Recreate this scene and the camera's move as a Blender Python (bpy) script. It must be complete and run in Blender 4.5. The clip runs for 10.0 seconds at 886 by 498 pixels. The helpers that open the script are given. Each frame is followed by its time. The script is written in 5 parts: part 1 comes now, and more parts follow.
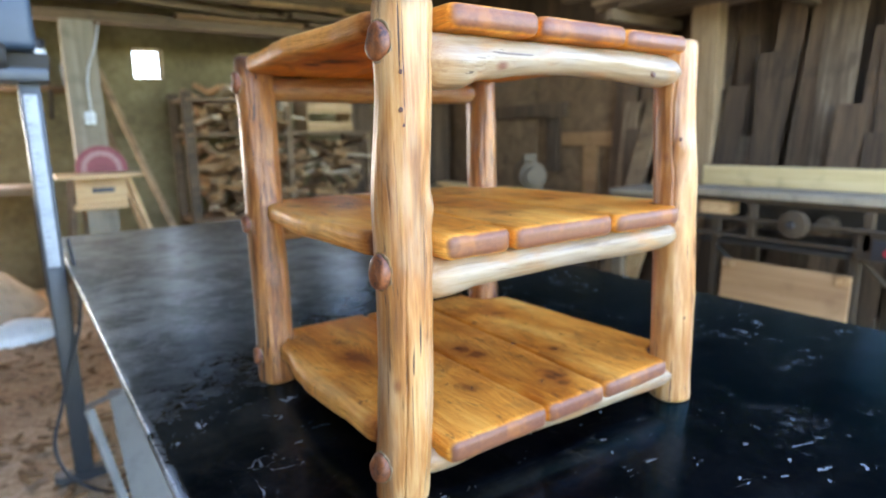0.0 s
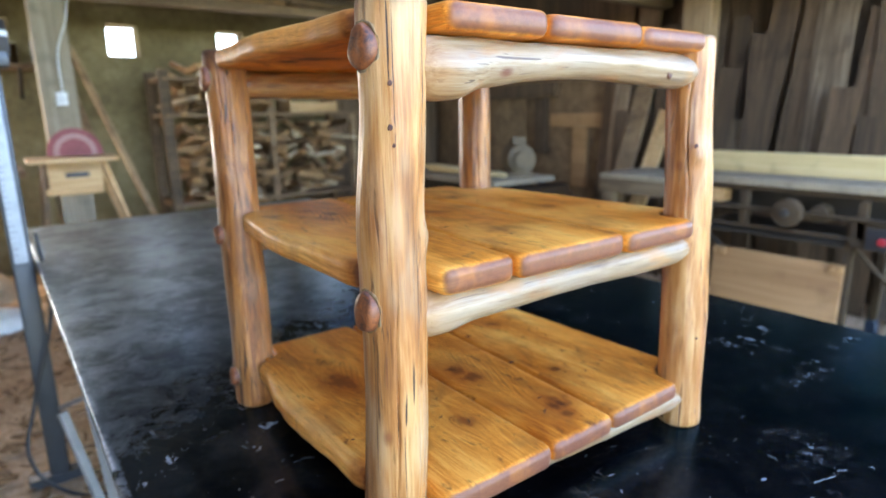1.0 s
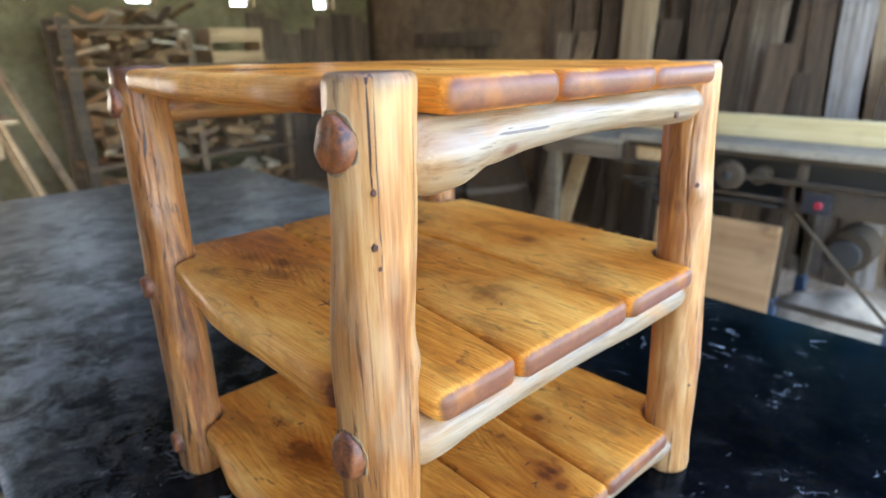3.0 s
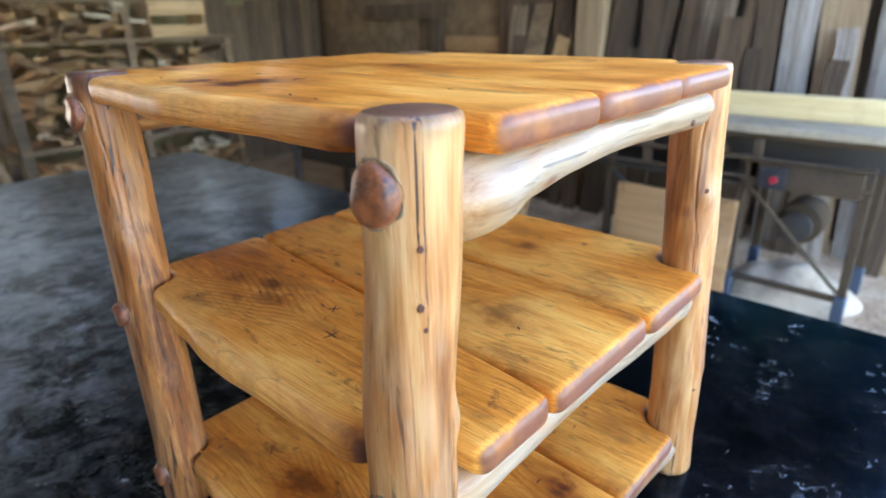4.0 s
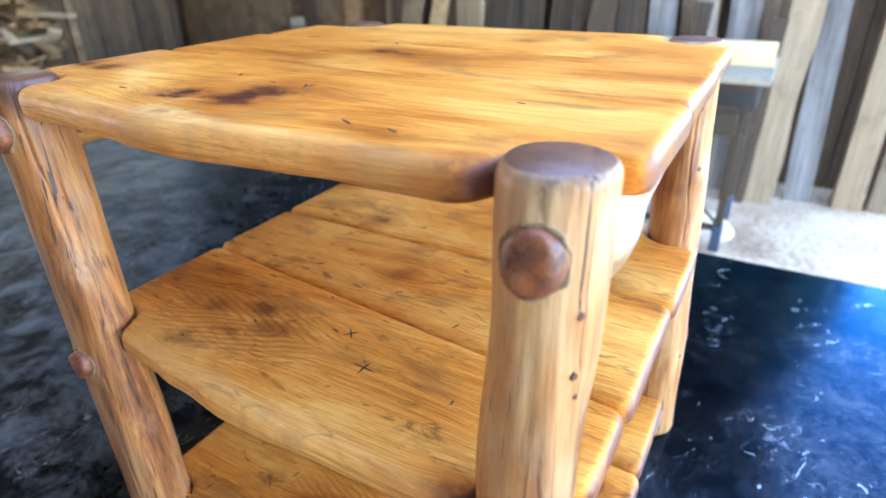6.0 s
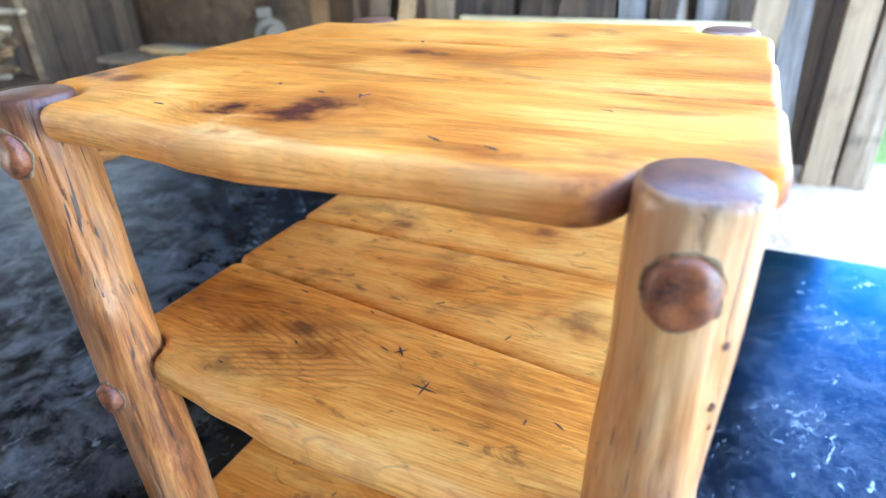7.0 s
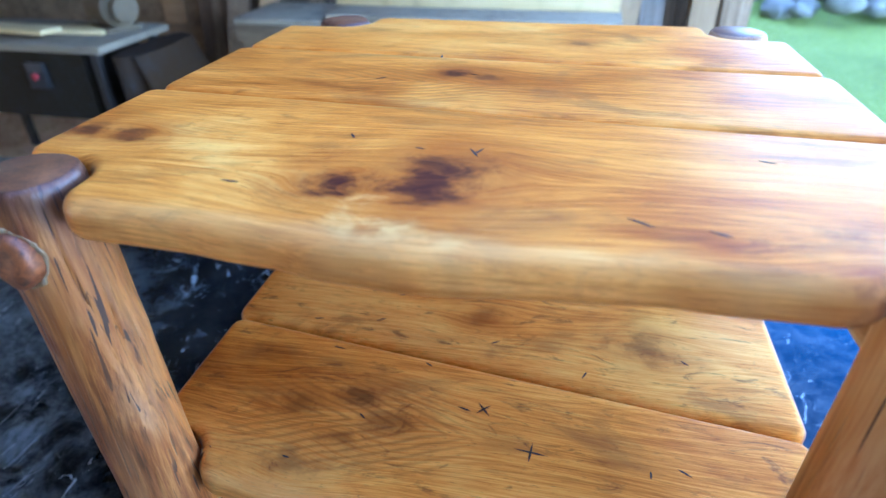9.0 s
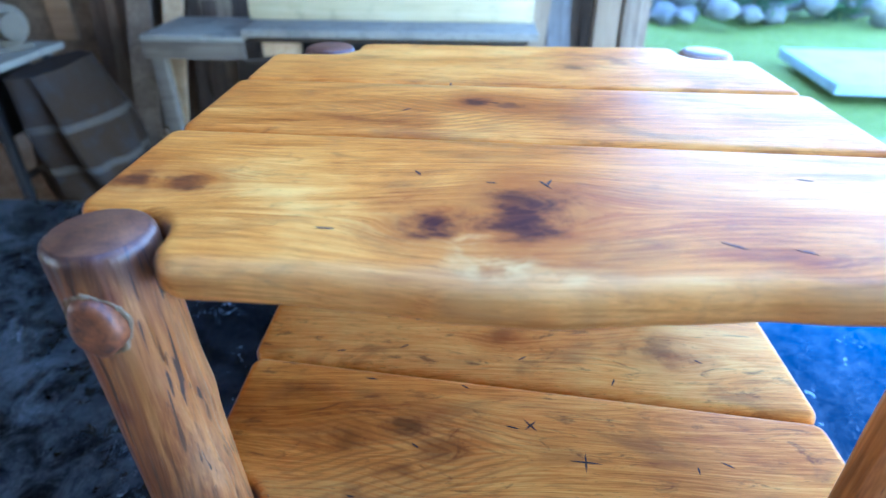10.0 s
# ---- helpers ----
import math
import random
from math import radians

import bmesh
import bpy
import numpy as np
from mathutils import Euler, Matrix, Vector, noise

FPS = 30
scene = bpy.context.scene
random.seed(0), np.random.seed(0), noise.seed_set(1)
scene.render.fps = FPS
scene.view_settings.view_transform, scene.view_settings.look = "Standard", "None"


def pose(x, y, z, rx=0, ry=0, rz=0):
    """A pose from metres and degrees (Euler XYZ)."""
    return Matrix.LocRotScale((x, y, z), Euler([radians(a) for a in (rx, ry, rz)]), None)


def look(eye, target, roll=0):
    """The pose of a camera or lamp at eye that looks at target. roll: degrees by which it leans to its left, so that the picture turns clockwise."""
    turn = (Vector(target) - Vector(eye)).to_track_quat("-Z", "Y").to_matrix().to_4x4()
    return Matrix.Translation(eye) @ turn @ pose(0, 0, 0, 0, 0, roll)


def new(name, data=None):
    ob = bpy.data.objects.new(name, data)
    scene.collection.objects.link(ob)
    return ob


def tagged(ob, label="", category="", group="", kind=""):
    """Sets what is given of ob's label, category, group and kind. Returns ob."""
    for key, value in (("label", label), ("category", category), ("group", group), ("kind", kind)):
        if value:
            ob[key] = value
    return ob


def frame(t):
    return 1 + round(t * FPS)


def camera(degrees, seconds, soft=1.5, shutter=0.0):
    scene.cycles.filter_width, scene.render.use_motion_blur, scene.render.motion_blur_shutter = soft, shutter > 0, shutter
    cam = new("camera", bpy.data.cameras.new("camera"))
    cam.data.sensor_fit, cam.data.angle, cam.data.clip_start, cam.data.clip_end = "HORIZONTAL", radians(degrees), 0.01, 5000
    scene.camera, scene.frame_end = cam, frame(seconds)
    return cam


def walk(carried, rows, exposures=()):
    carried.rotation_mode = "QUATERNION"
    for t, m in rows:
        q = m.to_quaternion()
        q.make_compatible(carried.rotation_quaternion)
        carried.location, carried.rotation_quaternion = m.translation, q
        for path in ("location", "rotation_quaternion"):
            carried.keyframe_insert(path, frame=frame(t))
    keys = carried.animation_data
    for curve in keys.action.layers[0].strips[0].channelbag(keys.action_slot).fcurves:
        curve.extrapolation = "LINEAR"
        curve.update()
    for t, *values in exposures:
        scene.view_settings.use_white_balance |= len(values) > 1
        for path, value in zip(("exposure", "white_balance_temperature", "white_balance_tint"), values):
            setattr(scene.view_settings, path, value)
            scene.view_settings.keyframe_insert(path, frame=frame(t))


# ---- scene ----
from mathutils import geometry
cam = camera(73.4, 10.0, 1.5, 0.5)
PATH = [
    (0, (-0.576, -0.805, 1.291), (0.562, 0.797, 0.917), -1.2),
    (0.5, (-0.558, -0.767, 1.307), (0.586, 0.825, 0.911), -1.1),
    (1, (-0.529, -0.724, 1.331), (0.636, 0.838, 0.883), -1.1),
    (1.5, (-0.507, -0.683, 1.358), (0.674, 0.855, 0.865), -0.9),
    (2, (-0.487, -0.647, 1.383), (0.721, 0.851, 0.838), -1.3),
    (2.5, (-0.471, -0.615, 1.417), (0.777, 0.83, 0.822), -1.2),
    (4, (-0.472, -0.493, 1.485), (0.903, 0.761, 0.753), -1.2),
    (4.5, (-0.481, -0.449, 1.493), (0.949, 0.715, 0.719), -1.5),
    (5, (-0.483, -0.414, 1.506), (0.987, 0.642, 0.655), -1.3),
    (5.5, (-0.492, -0.37, 1.518), (1.009, 0.61, 0.632), -0.7),
    (6, (-0.501, -0.332, 1.53), (1.044, 0.558, 0.624), -1.2),
    (7.5, (-0.508, -0.194, 1.558), (1.091, 0.526, 0.597), -2.2),
    (8, (-0.504, -0.137, 1.585), (1.132, 0.465, 0.605), -2.0),
    (8.5, (-0.493, -0.08, 1.581), (1.149, 0.407, 0.547), -1.5),
    (9, (-0.486, -0.045, 1.585), (1.168, 0.32, 0.522), -0.8),
    (9.5, (-0.494, 0.001, 1.594), (1.181, 0.255, 0.531), 0.0),
    (10, (-0.501, 0.065, 1.606), (1.204, 0.148, 0.563), 0.3),
]
walk(cam, [(t, look(eye, target, roll)) for t, eye, target, roll in PATH], [(0.0, 4.25, 7500, 17), (3.0, 4.15, 7550, 18), (4.5, 4.4, 7150, 18), (5.5, 4.66, 6850, 17), (7.3, 5.06, 6350, 15), (8.8, 4.6, 5650, 13), (10.0, 4.58, 4950, 9)])
cam.data.dof.use_dof = True
cam.data.dof.focus_distance = 0.50
cam.data.dof.aperture_fstop = 5.2

# ---- world, sun ----
SUN_AZ, SUN_EL = 84.0, 45.0
world = bpy.data.worlds.new("daylight")
scene.world = world
world.use_nodes = True
wn = world.node_tree.nodes
sky = wn.new("ShaderNodeTexSky")
sky.sky_type = "NISHITA"
sky.sun_disc = False
sky.air_density, sky.dust_density, sky.ozone_density = 0.8, 0.0, 4.0
sky.sun_elevation = radians(SUN_EL)
sky.sun_rotation = radians(90.0 - SUN_AZ)
world.node_tree.links.new(sky.outputs["Color"], wn["Background"].inputs["Color"])
wn["Background"].inputs["Strength"].default_value = 0.15
sun_data = bpy.data.lights.new("sun", "SUN")
sun_data.energy, sun_data.angle, sun_data.color = 2.1, radians(0.53), (1.0, 0.94, 0.85)
sun = new("sun", sun_data)
sun.matrix_world = look((20 * math.cos(radians(SUN_AZ)), 20 * math.sin(radians(SUN_AZ)), 20 * math.tan(radians(SUN_EL))), (0, 0, 0))

# daylight that falls in through the small windows of the north wall
for k in range(-1, 4):
    pane_light = bpy.data.lights.new("window_daylight", "AREA")
    pane_light.shape, pane_light.size, pane_light.size_y = "RECTANGLE", 0.22, 0.24
    pane_light.energy, pane_light.color = 0.09, (0.95, 0.98, 1.0)
    new("window_daylight", pane_light).matrix_world = look((0.58 + 0.98 * k, 5.66, 2.02), (0.58 + 0.98 * k, 0.0, 2.02))


# daylight through the larger window at the west end of that wall
wide_light = bpy.data.lights.new("window_daylight", "AREA")
wide_light.shape, wide_light.size, wide_light.size_y = "RECTANGLE", 1.10, 0.72
wide_light.energy, wide_light.color = 5.5, (1.0, 0.98, 0.94)
new("window_daylight", wide_light).matrix_world = look((-1.42, 5.66, 1.38), (-1.1, 0.0, 1.3))


# ---- material helpers ----
class Net:
    """A small wrapper to write node materials in few lines."""

    def __init__(self, name):
        self.mat = bpy.data.materials.new(name)
        self.mat.use_nodes = True
        self.nodes, self.links = self.mat.node_tree.nodes, self.mat.node_tree.links
        self.bsdf = self.nodes["Principled BSDF"]
        self.coord = self.nodes.new("ShaderNodeTexCoord").outputs["Object"]
        self.info = self.nodes.new("ShaderNodeObjectInfo").outputs["Random"]

    def put(self, socket, value):
        if hasattr(value, "is_output"):
            self.links.new(value, socket)
        elif isinstance(value, (tuple, list)) and len(value) == 3 and socket.type == "RGBA":
            socket.default_value = (*value, 1)
        else:
            socket.default_value = value

    def math(self, op, a, b=0.0, c=0.0, clamp=False):
        n = self.nodes.new("ShaderNodeMath")
        n.operation, n.use_clamp = op, clamp
        for s, v in zip(n.inputs, (a, b, c)):
            self.put(s, v)
        return n.outputs[0]

    def vec(self, op, a, b=(0, 0, 0)):
        n = self.nodes.new("ShaderNodeVectorMath")
        n.operation = op
        self.put(n.inputs[0], a)
        self.put(n.inputs[1], b)
        return n.outputs["Value"] if op in ("LENGTH", "DISTANCE", "DOT_PRODUCT") else n.outputs["Vector"]

    def split(self, v):
        n = self.nodes.new("ShaderNodeSeparateXYZ")
        self.put(n.inputs[0], v)
        return n.outputs

    def join(self, x, y, z):
        n = self.nodes.new("ShaderNodeCombineXYZ")
        for s, v in zip(n.inputs, (x, y, z)):
            self.put(s, v)
        return n.outputs[0]

    def noise(self, vector, scale, detail=3.0, rough=0.55, distort=0.0):
        n = self.nodes.new("ShaderNodeTexNoise")
        self.put(n.inputs["Vector"], vector)
        for k, v in (("Scale", scale), ("Detail", detail), ("Roughness", rough), ("Distortion", distort)):
            n.inputs[k].default_value = v
        return n.outputs["Fac"]

    def cells(self, vector, scale, feature="F1"):
        n = self.nodes.new("ShaderNodeTexVoronoi")
        n.feature = feature
        self.put(n.inputs["Vector"], vector)
        n.inputs["Scale"].default_value = scale
        return n.outputs["Distance"]

    def ramp(self, fac, *stops):
        n = self.nodes.new("ShaderNodeValToRGB")
        el = n.color_ramp.elements
        while len(el) < len(stops):
            el.new(0.5)
        for e, (p, c) in zip(el, stops):
            e.position = p
            e.color = (*c, 1) if isinstance(c, tuple) else (c, c, c, 1)
        self.put(n.inputs[0], fac)
        return n.outputs["Color"]

    def mix(self, fac, a, b, kind="MIX"):
        n = self.nodes.new("ShaderNodeMix")
        n.data_type, n.blend_type = "RGBA", kind
        self.put(n.inputs[0], fac)
        self.put(n.inputs[6], a)
        self.put(n.inputs[7], b)
        return n.outputs[2]

    def band(self, v, lo, hi):
        n = self.nodes.new("ShaderNodeMapRange")
        n.interpolation_type = "SMOOTHSTEP"
        self.put(n.inputs["Value"], v)
        n.inputs["From Min"].default_value, n.inputs["From Max"].default_value = lo, hi
        return n.outputs[0]

    def bump(self, height, strength, distance):
        n = self.nodes.new("ShaderNodeBump")
        self.put(n.inputs["Height"], height)
        n.inputs["Strength"].default_value, n.inputs["Distance"].default_value = strength, distance
        self.links.new(n.outputs[0], self.bsdf.inputs["Normal"])

    def done(self, color=None, rough=None, metal=None, coat=None, spec=None):
        for k, v in (("Base Color", color), ("Roughness", rough), ("Metallic", metal), ("Coat Weight", coat), ("Specular IOR Level", spec)):
            if v is not None:
                self.put(self.bsdf.inputs[k], v)
        self.bsdf.inputs["Coat Roughness"].default_value = 0.36
        return self.mat


def along(net, axis, stretch):
    """Object coordinates squeezed along one axis, so that grain runs that way, shifted for each object."""
    s = [1.0, 1.0, 1.0]
    s[axis] = 1.0 / stretch
    v = net.vec("MULTIPLY", net.coord, tuple(s))
    shift = net.math("MULTIPLY", net.info, 37.0)
    return net.vec("ADD", v, net.join(shift, shift, shift))


def rough_wood(name, dark, mid, light, axis=2, fine=70.0, rough=0.75, vary=0.5, grey=0.0):
    """Sawn or weathered wood with grain along an axis; each object takes a tone of its own."""
    n = Net(name)
    v = along(n, axis, 22.0)
    g = n.noise(v, fine, 4.0, 0.65, 0.3)
    b = n.noise(v, fine * 0.14, 2.0, 0.5, 0.6)
    c = n.ramp(n.math("ADD", n.math("MULTIPLY", g, 0.6), n.math("MULTIPLY", b, 0.4)), (0.3, dark), (0.5, mid), (0.68, light))
    tone = n.math("ADD", n.math("MULTIPLY", n.info, vary), 1.0 - vary * 0.5)
    c = n.mix(1.0, c, n.join(tone, tone, tone), "MULTIPLY")
    blot = n.noise(n.coord, 5.0, 3.0, 0.6)
    c = n.mix(n.math("MULTIPLY", n.band(blot, 0.5, 0.75), 0.45 + grey), c, tuple(0.5 * x for x in dark) if not grey else (0.16, 0.15, 0.14))
    n.bump(g, 0.5, 0.002)
    return n.done(c, rough)


def plain(name, color, rough=0.5, metal=0.0, spots=0.25, scale=30.0):
    """Painted, plastic or bare metal surface with smudges and small wear."""
    n = Net(name)
    a = n.noise(n.coord, scale, 4.0, 0.6)
    b = n.noise(n.coord, scale * 0.15, 3.0, 0.6)
    f = n.math("MULTIPLY", n.math("ADD", n.band(a, 0.45, 0.8), n.band(b, 0.45, 0.75)), spots, clamp=True)
    c = n.mix(f, color, tuple(0.35 * x + 0.02 for x in color))
    r = n.math("ADD", n.math("MULTIPLY", a, 0.25), rough - 0.12)
    n.bump(a, 0.15, 0.001)
    return n.done(c, r, metal, spec=0.12 if rough >= 0.85 else 0.5)


def stained_pine(name, seed, knots, pale=(), rim=None, fleck_power=0.5, top=0.0, lift=0.0, arch=None):
    """Oiled honey pine: grain along y that flows round knots, in the table's own coordinates. pale lists cream spots, rim the line of the waney edge."""
    n = Net(name)
    x, y, z = n.split(n.coord)
    wx = n.math("SUBTRACT", n.noise(n.vec("ADD", n.vec("MULTIPLY", n.coord, (1.0, 0.4, 1.0)), (seed * 1.3, 0, 0)), 60.0, 4.0, 0.62), 0.5)
    wy = n.math("SUBTRACT", n.noise(n.vec("ADD", n.coord, (0, seed * 2.1, 5.0)), 30.0, 4.0, 0.65), 0.5)
    gx, dark, halo, cream = n.math("ADD", x, seed * 0.731), None, None, None

    def near(kx, ky, squeeze, wob):
        dx = n.math("SUBTRACT", x, kx)
        dy = n.math("MULTIPLY", n.math("SUBTRACT", y, ky), squeeze)
        ax = n.math("ADD", dx, n.math("MULTIPLY", wx, wob))
        ay = n.math("ADD", dy, n.math("MULTIPLY", wy, wob))
        return dx, dy, n.math("SQRT", n.math("ADD", n.math("MULTIPLY", ax, ax), n.math("MULTIPLY", ay, ay)))

    for kx, ky, r, power in knots:
        dx, dy, d = near(kx, ky, 0.8, r * 4.0)
        e = n.math("ADD", n.math("MULTIPLY", dx, dx), n.math("MULTIPLY", n.math("MULTIPLY", dy, dy), 0.5))
        fall = n.math("POWER", 2.718, n.math("MULTIPLY", e, -0.16 / (r * r)))
        gx = n.math("SUBTRACT", gx, n.math("MULTIPLY", n.math("MULTIPLY", fall, dx), 0.85))
        spot = n.math("MULTIPLY", n.math("SUBTRACT", 1.0, n.band(d, r * 0.35, r * 1.75)), power)
        glow = n.math("MULTIPLY", n.math("SUBTRACT", 1.0, n.band(d, r * 0.5, r * 4.2)), power * 0.75)
        dark = spot if dark is None else n.math("MAXIMUM", dark, spot)
        halo = glow if halo is None else n.math("MAXIMUM", halo, glow)
    for kx, ky, r, power in pale:
        dx, dy, d = near(kx, ky, 0.7, r * 2.2)
        spot = n.math("MULTIPLY", n.math("SUBTRACT", 1.0, n.band(d, r * 0.3, r * 1.7)), power)
        gx = n.math("ADD", gx, n.math("MULTIPLY", spot, n.math("MULTIPLY", dy, 0.9)))
        cream = spot if cream is None else n.math("MAXIMUM", cream, spot)
    sway = n.noise(n.join(x, n.math("MULTIPLY", y, 0.35), z), 8.0, 2.0, 0.5)
    gx = n.math("ADD", gx, n.math("MULTIPLY", sway, 0.026))
    fibre = n.noise(n.join(gx, n.math("MULTIPLY", y, 0.025), z), 820.0, 3.0, 0.7)
    streak = n.noise(n.join(gx, n.math("MULTIPLY", y, 0.04), n.math("MULTIPLY", z, 0.6)), 240.0, 4.0, 0.66)
    rings = n.noise(n.join(gx, n.math("MULTIPLY", y, 0.07), n.math("MULTIPLY", z, 0.4)), 30.0, 2.0, 0.5, 0.3)
    late = n.math("ABSOLUTE", n.math("SUBTRACT", n.math("FRACT", n.math("MULTIPLY", n.math("ADD", rings, n.math("MULTIPLY", gx, 3.0)), 13.0)), 0.5))
    cloud = n.noise(n.join(x, n.math("MULTIPLY", y, 0.5), seed), 15.0, 5.0, 0.62, 0.8)
    broad = n.noise(n.join(n.math("ADD", n.math("MULTIPLY", gx, 0.5), n.math("MULTIPLY", x, 0.5)), n.math("MULTIPLY", y, 0.45), seed + 1.7), 8.5, 4.0, 0.58, 0.5)
    tone = n.math("ADD", n.math("MULTIPLY", streak, 0.18), n.math("ADD", n.math("MULTIPLY", rings, 0.08), n.math("ADD", n.math("MULTIPLY", fibre, 0.26), n.math("ADD", n.math("MULTIPLY", late, 0.05), n.math("MULTIPLY", broad, 0.45)))))
    tone = n.math("ADD", tone, lift)
    c = n.ramp(tone, (0.37, (0.27, 0.056, 0.007)), (0.445, (0.55, 0.146, 0.016)), (0.52, (0.77, 0.260, 0.037)), (0.60, (0.89, 0.400, 0.084)))
    c = n.mix(n.math("MULTIPLY", n.band(cloud, 0.50, 0.70), 0.60), c, n.mix(streak, (0.17, 0.046, 0.012), (0.44, 0.155, 0.032)))
    thin = n.math("MULTIPLY", n.math("SUBTRACT", 1.0, n.band(late, 0.01, 0.10)), n.band(n.noise(n.join(gx, n.math("MULTIPLY", y, 0.3), seed), 26.0, 3.0, 0.6), 0.38, 0.62))
    c = n.mix(n.math("MULTIPLY", thin, 0.30), c, (0.24, 0.066, 0.012))
    pore = n.noise(n.join(gx, n.math("MULTIPLY", y, 0.10), n.math("ADD", z, seed)), 900.0, 2.0, 0.6)
    c = n.mix(n.math("MULTIPLY", n.band(pore, 0.62, 0.70), 0.42), c, (0.14, 0.040, 0.010))
    if top < 0.5:
        c = n.mix(1.0, c, (0.98, 1.035, 1.06), "MULTIPLY")
    if arch is not None:
        ux = n.math("ADD", n.math("ABSOLUTE", n.math("SUBTRACT", n.math("ADD", x, n.math("MULTIPLY", sway, 0.02)), arch[0] + 0.01)), n.math("MULTIPLY", wx, 0.006))
        u = n.math("MULTIPLY", n.math("SUBTRACT", y, n.math("MULTIPLY", ux, 2.6)), 46.0)
        u = n.math("ABSOLUTE", n.math("SUBTRACT", n.math("FRACT", n.math("ADD", u, n.math("MULTIPLY", broad, 3.0))), 0.5))
        near_arch = n.math("SUBTRACT", 1.0, n.band(n.vec("LENGTH", n.join(n.math("SUBTRACT", x, arch[0]), n.math("MULTIPLY", n.math("SUBTRACT", y, arch[1]), 0.5), 0.0)), 0.025, 0.075))
        c = n.mix(n.math("MULTIPLY", n.math("MULTIPLY", n.band(u, 0.18, 0.48), near_arch), 0.50), c, (0.26, 0.085, 0.018))
    fleck = n.noise(n.join(n.math("MULTIPLY", gx, 1.4), n.math("MULTIPLY", y, 0.5), seed + 3.1), 48.0, 5.0, 0.68, 0.8)
    c = n.mix(n.math("MULTIPLY", n.band(fleck, 0.56, 0.72), fleck_power), c, (0.13, 0.040, 0.014))
    if rim is not None:
        way = n.math("SUBTRACT", x, n.math("ADD", n.math("MULTIPLY", y, rim[1]), rim[0]))
        # pale sapwood, its cream deepened to include the edge's highlight
        sap = n.math("SUBTRACT", 1.0, n.band(n.math("ADD", way, n.math("MULTIPLY", wx, 0.02)), 0.002, 0.018))
        c = n.mix(n.math("MULTIPLY", sap, 0.24), c, n.mix(streak, (0.66, 0.31, 0.075), (0.90, 0.62, 0.28)))
    side = n.math("SUBTRACT", 1.0, n.band(z, top - 0.013, top - 0.005))
    layer = n.noise(n.join(n.math("MULTIPLY", y, 0.04), n.math("ADD", z, n.math("MULTIPLY", sway, 0.03)), seed), 300.0, 4.0, 0.65, 0.3)
    c = n.mix(n.math("MULTIPLY", n.math("MULTIPLY", side, n.band(layer, 0.45, 0.62)), 0.6), c, n.mix(fibre, (0.24, 0.062, 0.012), (0.52, 0.18, 0.030)))
    if dark is not None:
        grain = n.math("ADD", n.math("MULTIPLY", n.math("ADD", streak, fibre), 1.0), 0.05)
        c = n.mix(n.math("MULTIPLY", halo, grain, clamp=True), c, (0.34, 0.072, 0.010))
        c = n.mix(n.math("MULTIPLY", dark, grain, clamp=True), c, (0.070, 0.016, 0.009))
    if cream is not None:
        vein = n.band(n.noise(n.join(n.math("ADD", x, n.math("MULTIPLY", wy, 0.02)), n.math("MULTIPLY", y, 0.6), seed), 60.0, 4.0, 0.5, 0.6), 0.36, 0.66)
        c = n.mix(n.math("MULTIPLY", n.math("MULTIPLY", cream, vein), 1.1, clamp=True), c, n.mix(streak, (0.74, 0.33, 0.07), (0.95, 0.60, 0.22)))
    # the cut ends drink more stain: purple-brown with fine growth rings
    facing = n.math("ABSOLUTE", n.split(n.nodes.new("ShaderNodeNewGeometry").outputs["Normal"])[1])
    end = n.band(n.math("ADD", facing, n.math("MULTIPLY", wx, 0.5)), 0.42, 0.80)
    arc = n.noise(n.join(n.math("MULTIPLY", x, 0.45), 0.0, n.math("ADD", z, n.math("MULTIPLY", sway, 0.05))), 260.0, 3.0, 0.6, 0.8)
    blot = n.noise(n.vec("ADD", n.coord, (seed, 0, 0)), 22.0, 3.0, 0.55)
    stain = n.mix(arc, (0.085, 0.032, 0.024), (0.23, 0.080, 0.040))
    stain = n.mix(n.math("MULTIPLY", n.band(blot, 0.50, 0.68), 0.55), stain, (0.40, 0.13, 0.028))
    c = n.mix(n.math("MULTIPLY", end, 0.92), c, stain)
    n.bump(n.math("ADD", n.math("MULTIPLY", fibre, 0.7), n.math("MULTIPLY", streak, 0.6)), 0.45, 0.0006)
    r = n.math("ADD", n.math("MULTIPLY", streak, 0.20), n.math("ADD", n.math("MULTIPLY", broad, 0.10), 0.19))
    return n.done(c, n.math("ADD", r, 0.09), coat=n.math("MULTIPLY", end, 0.50), spec=0.065)


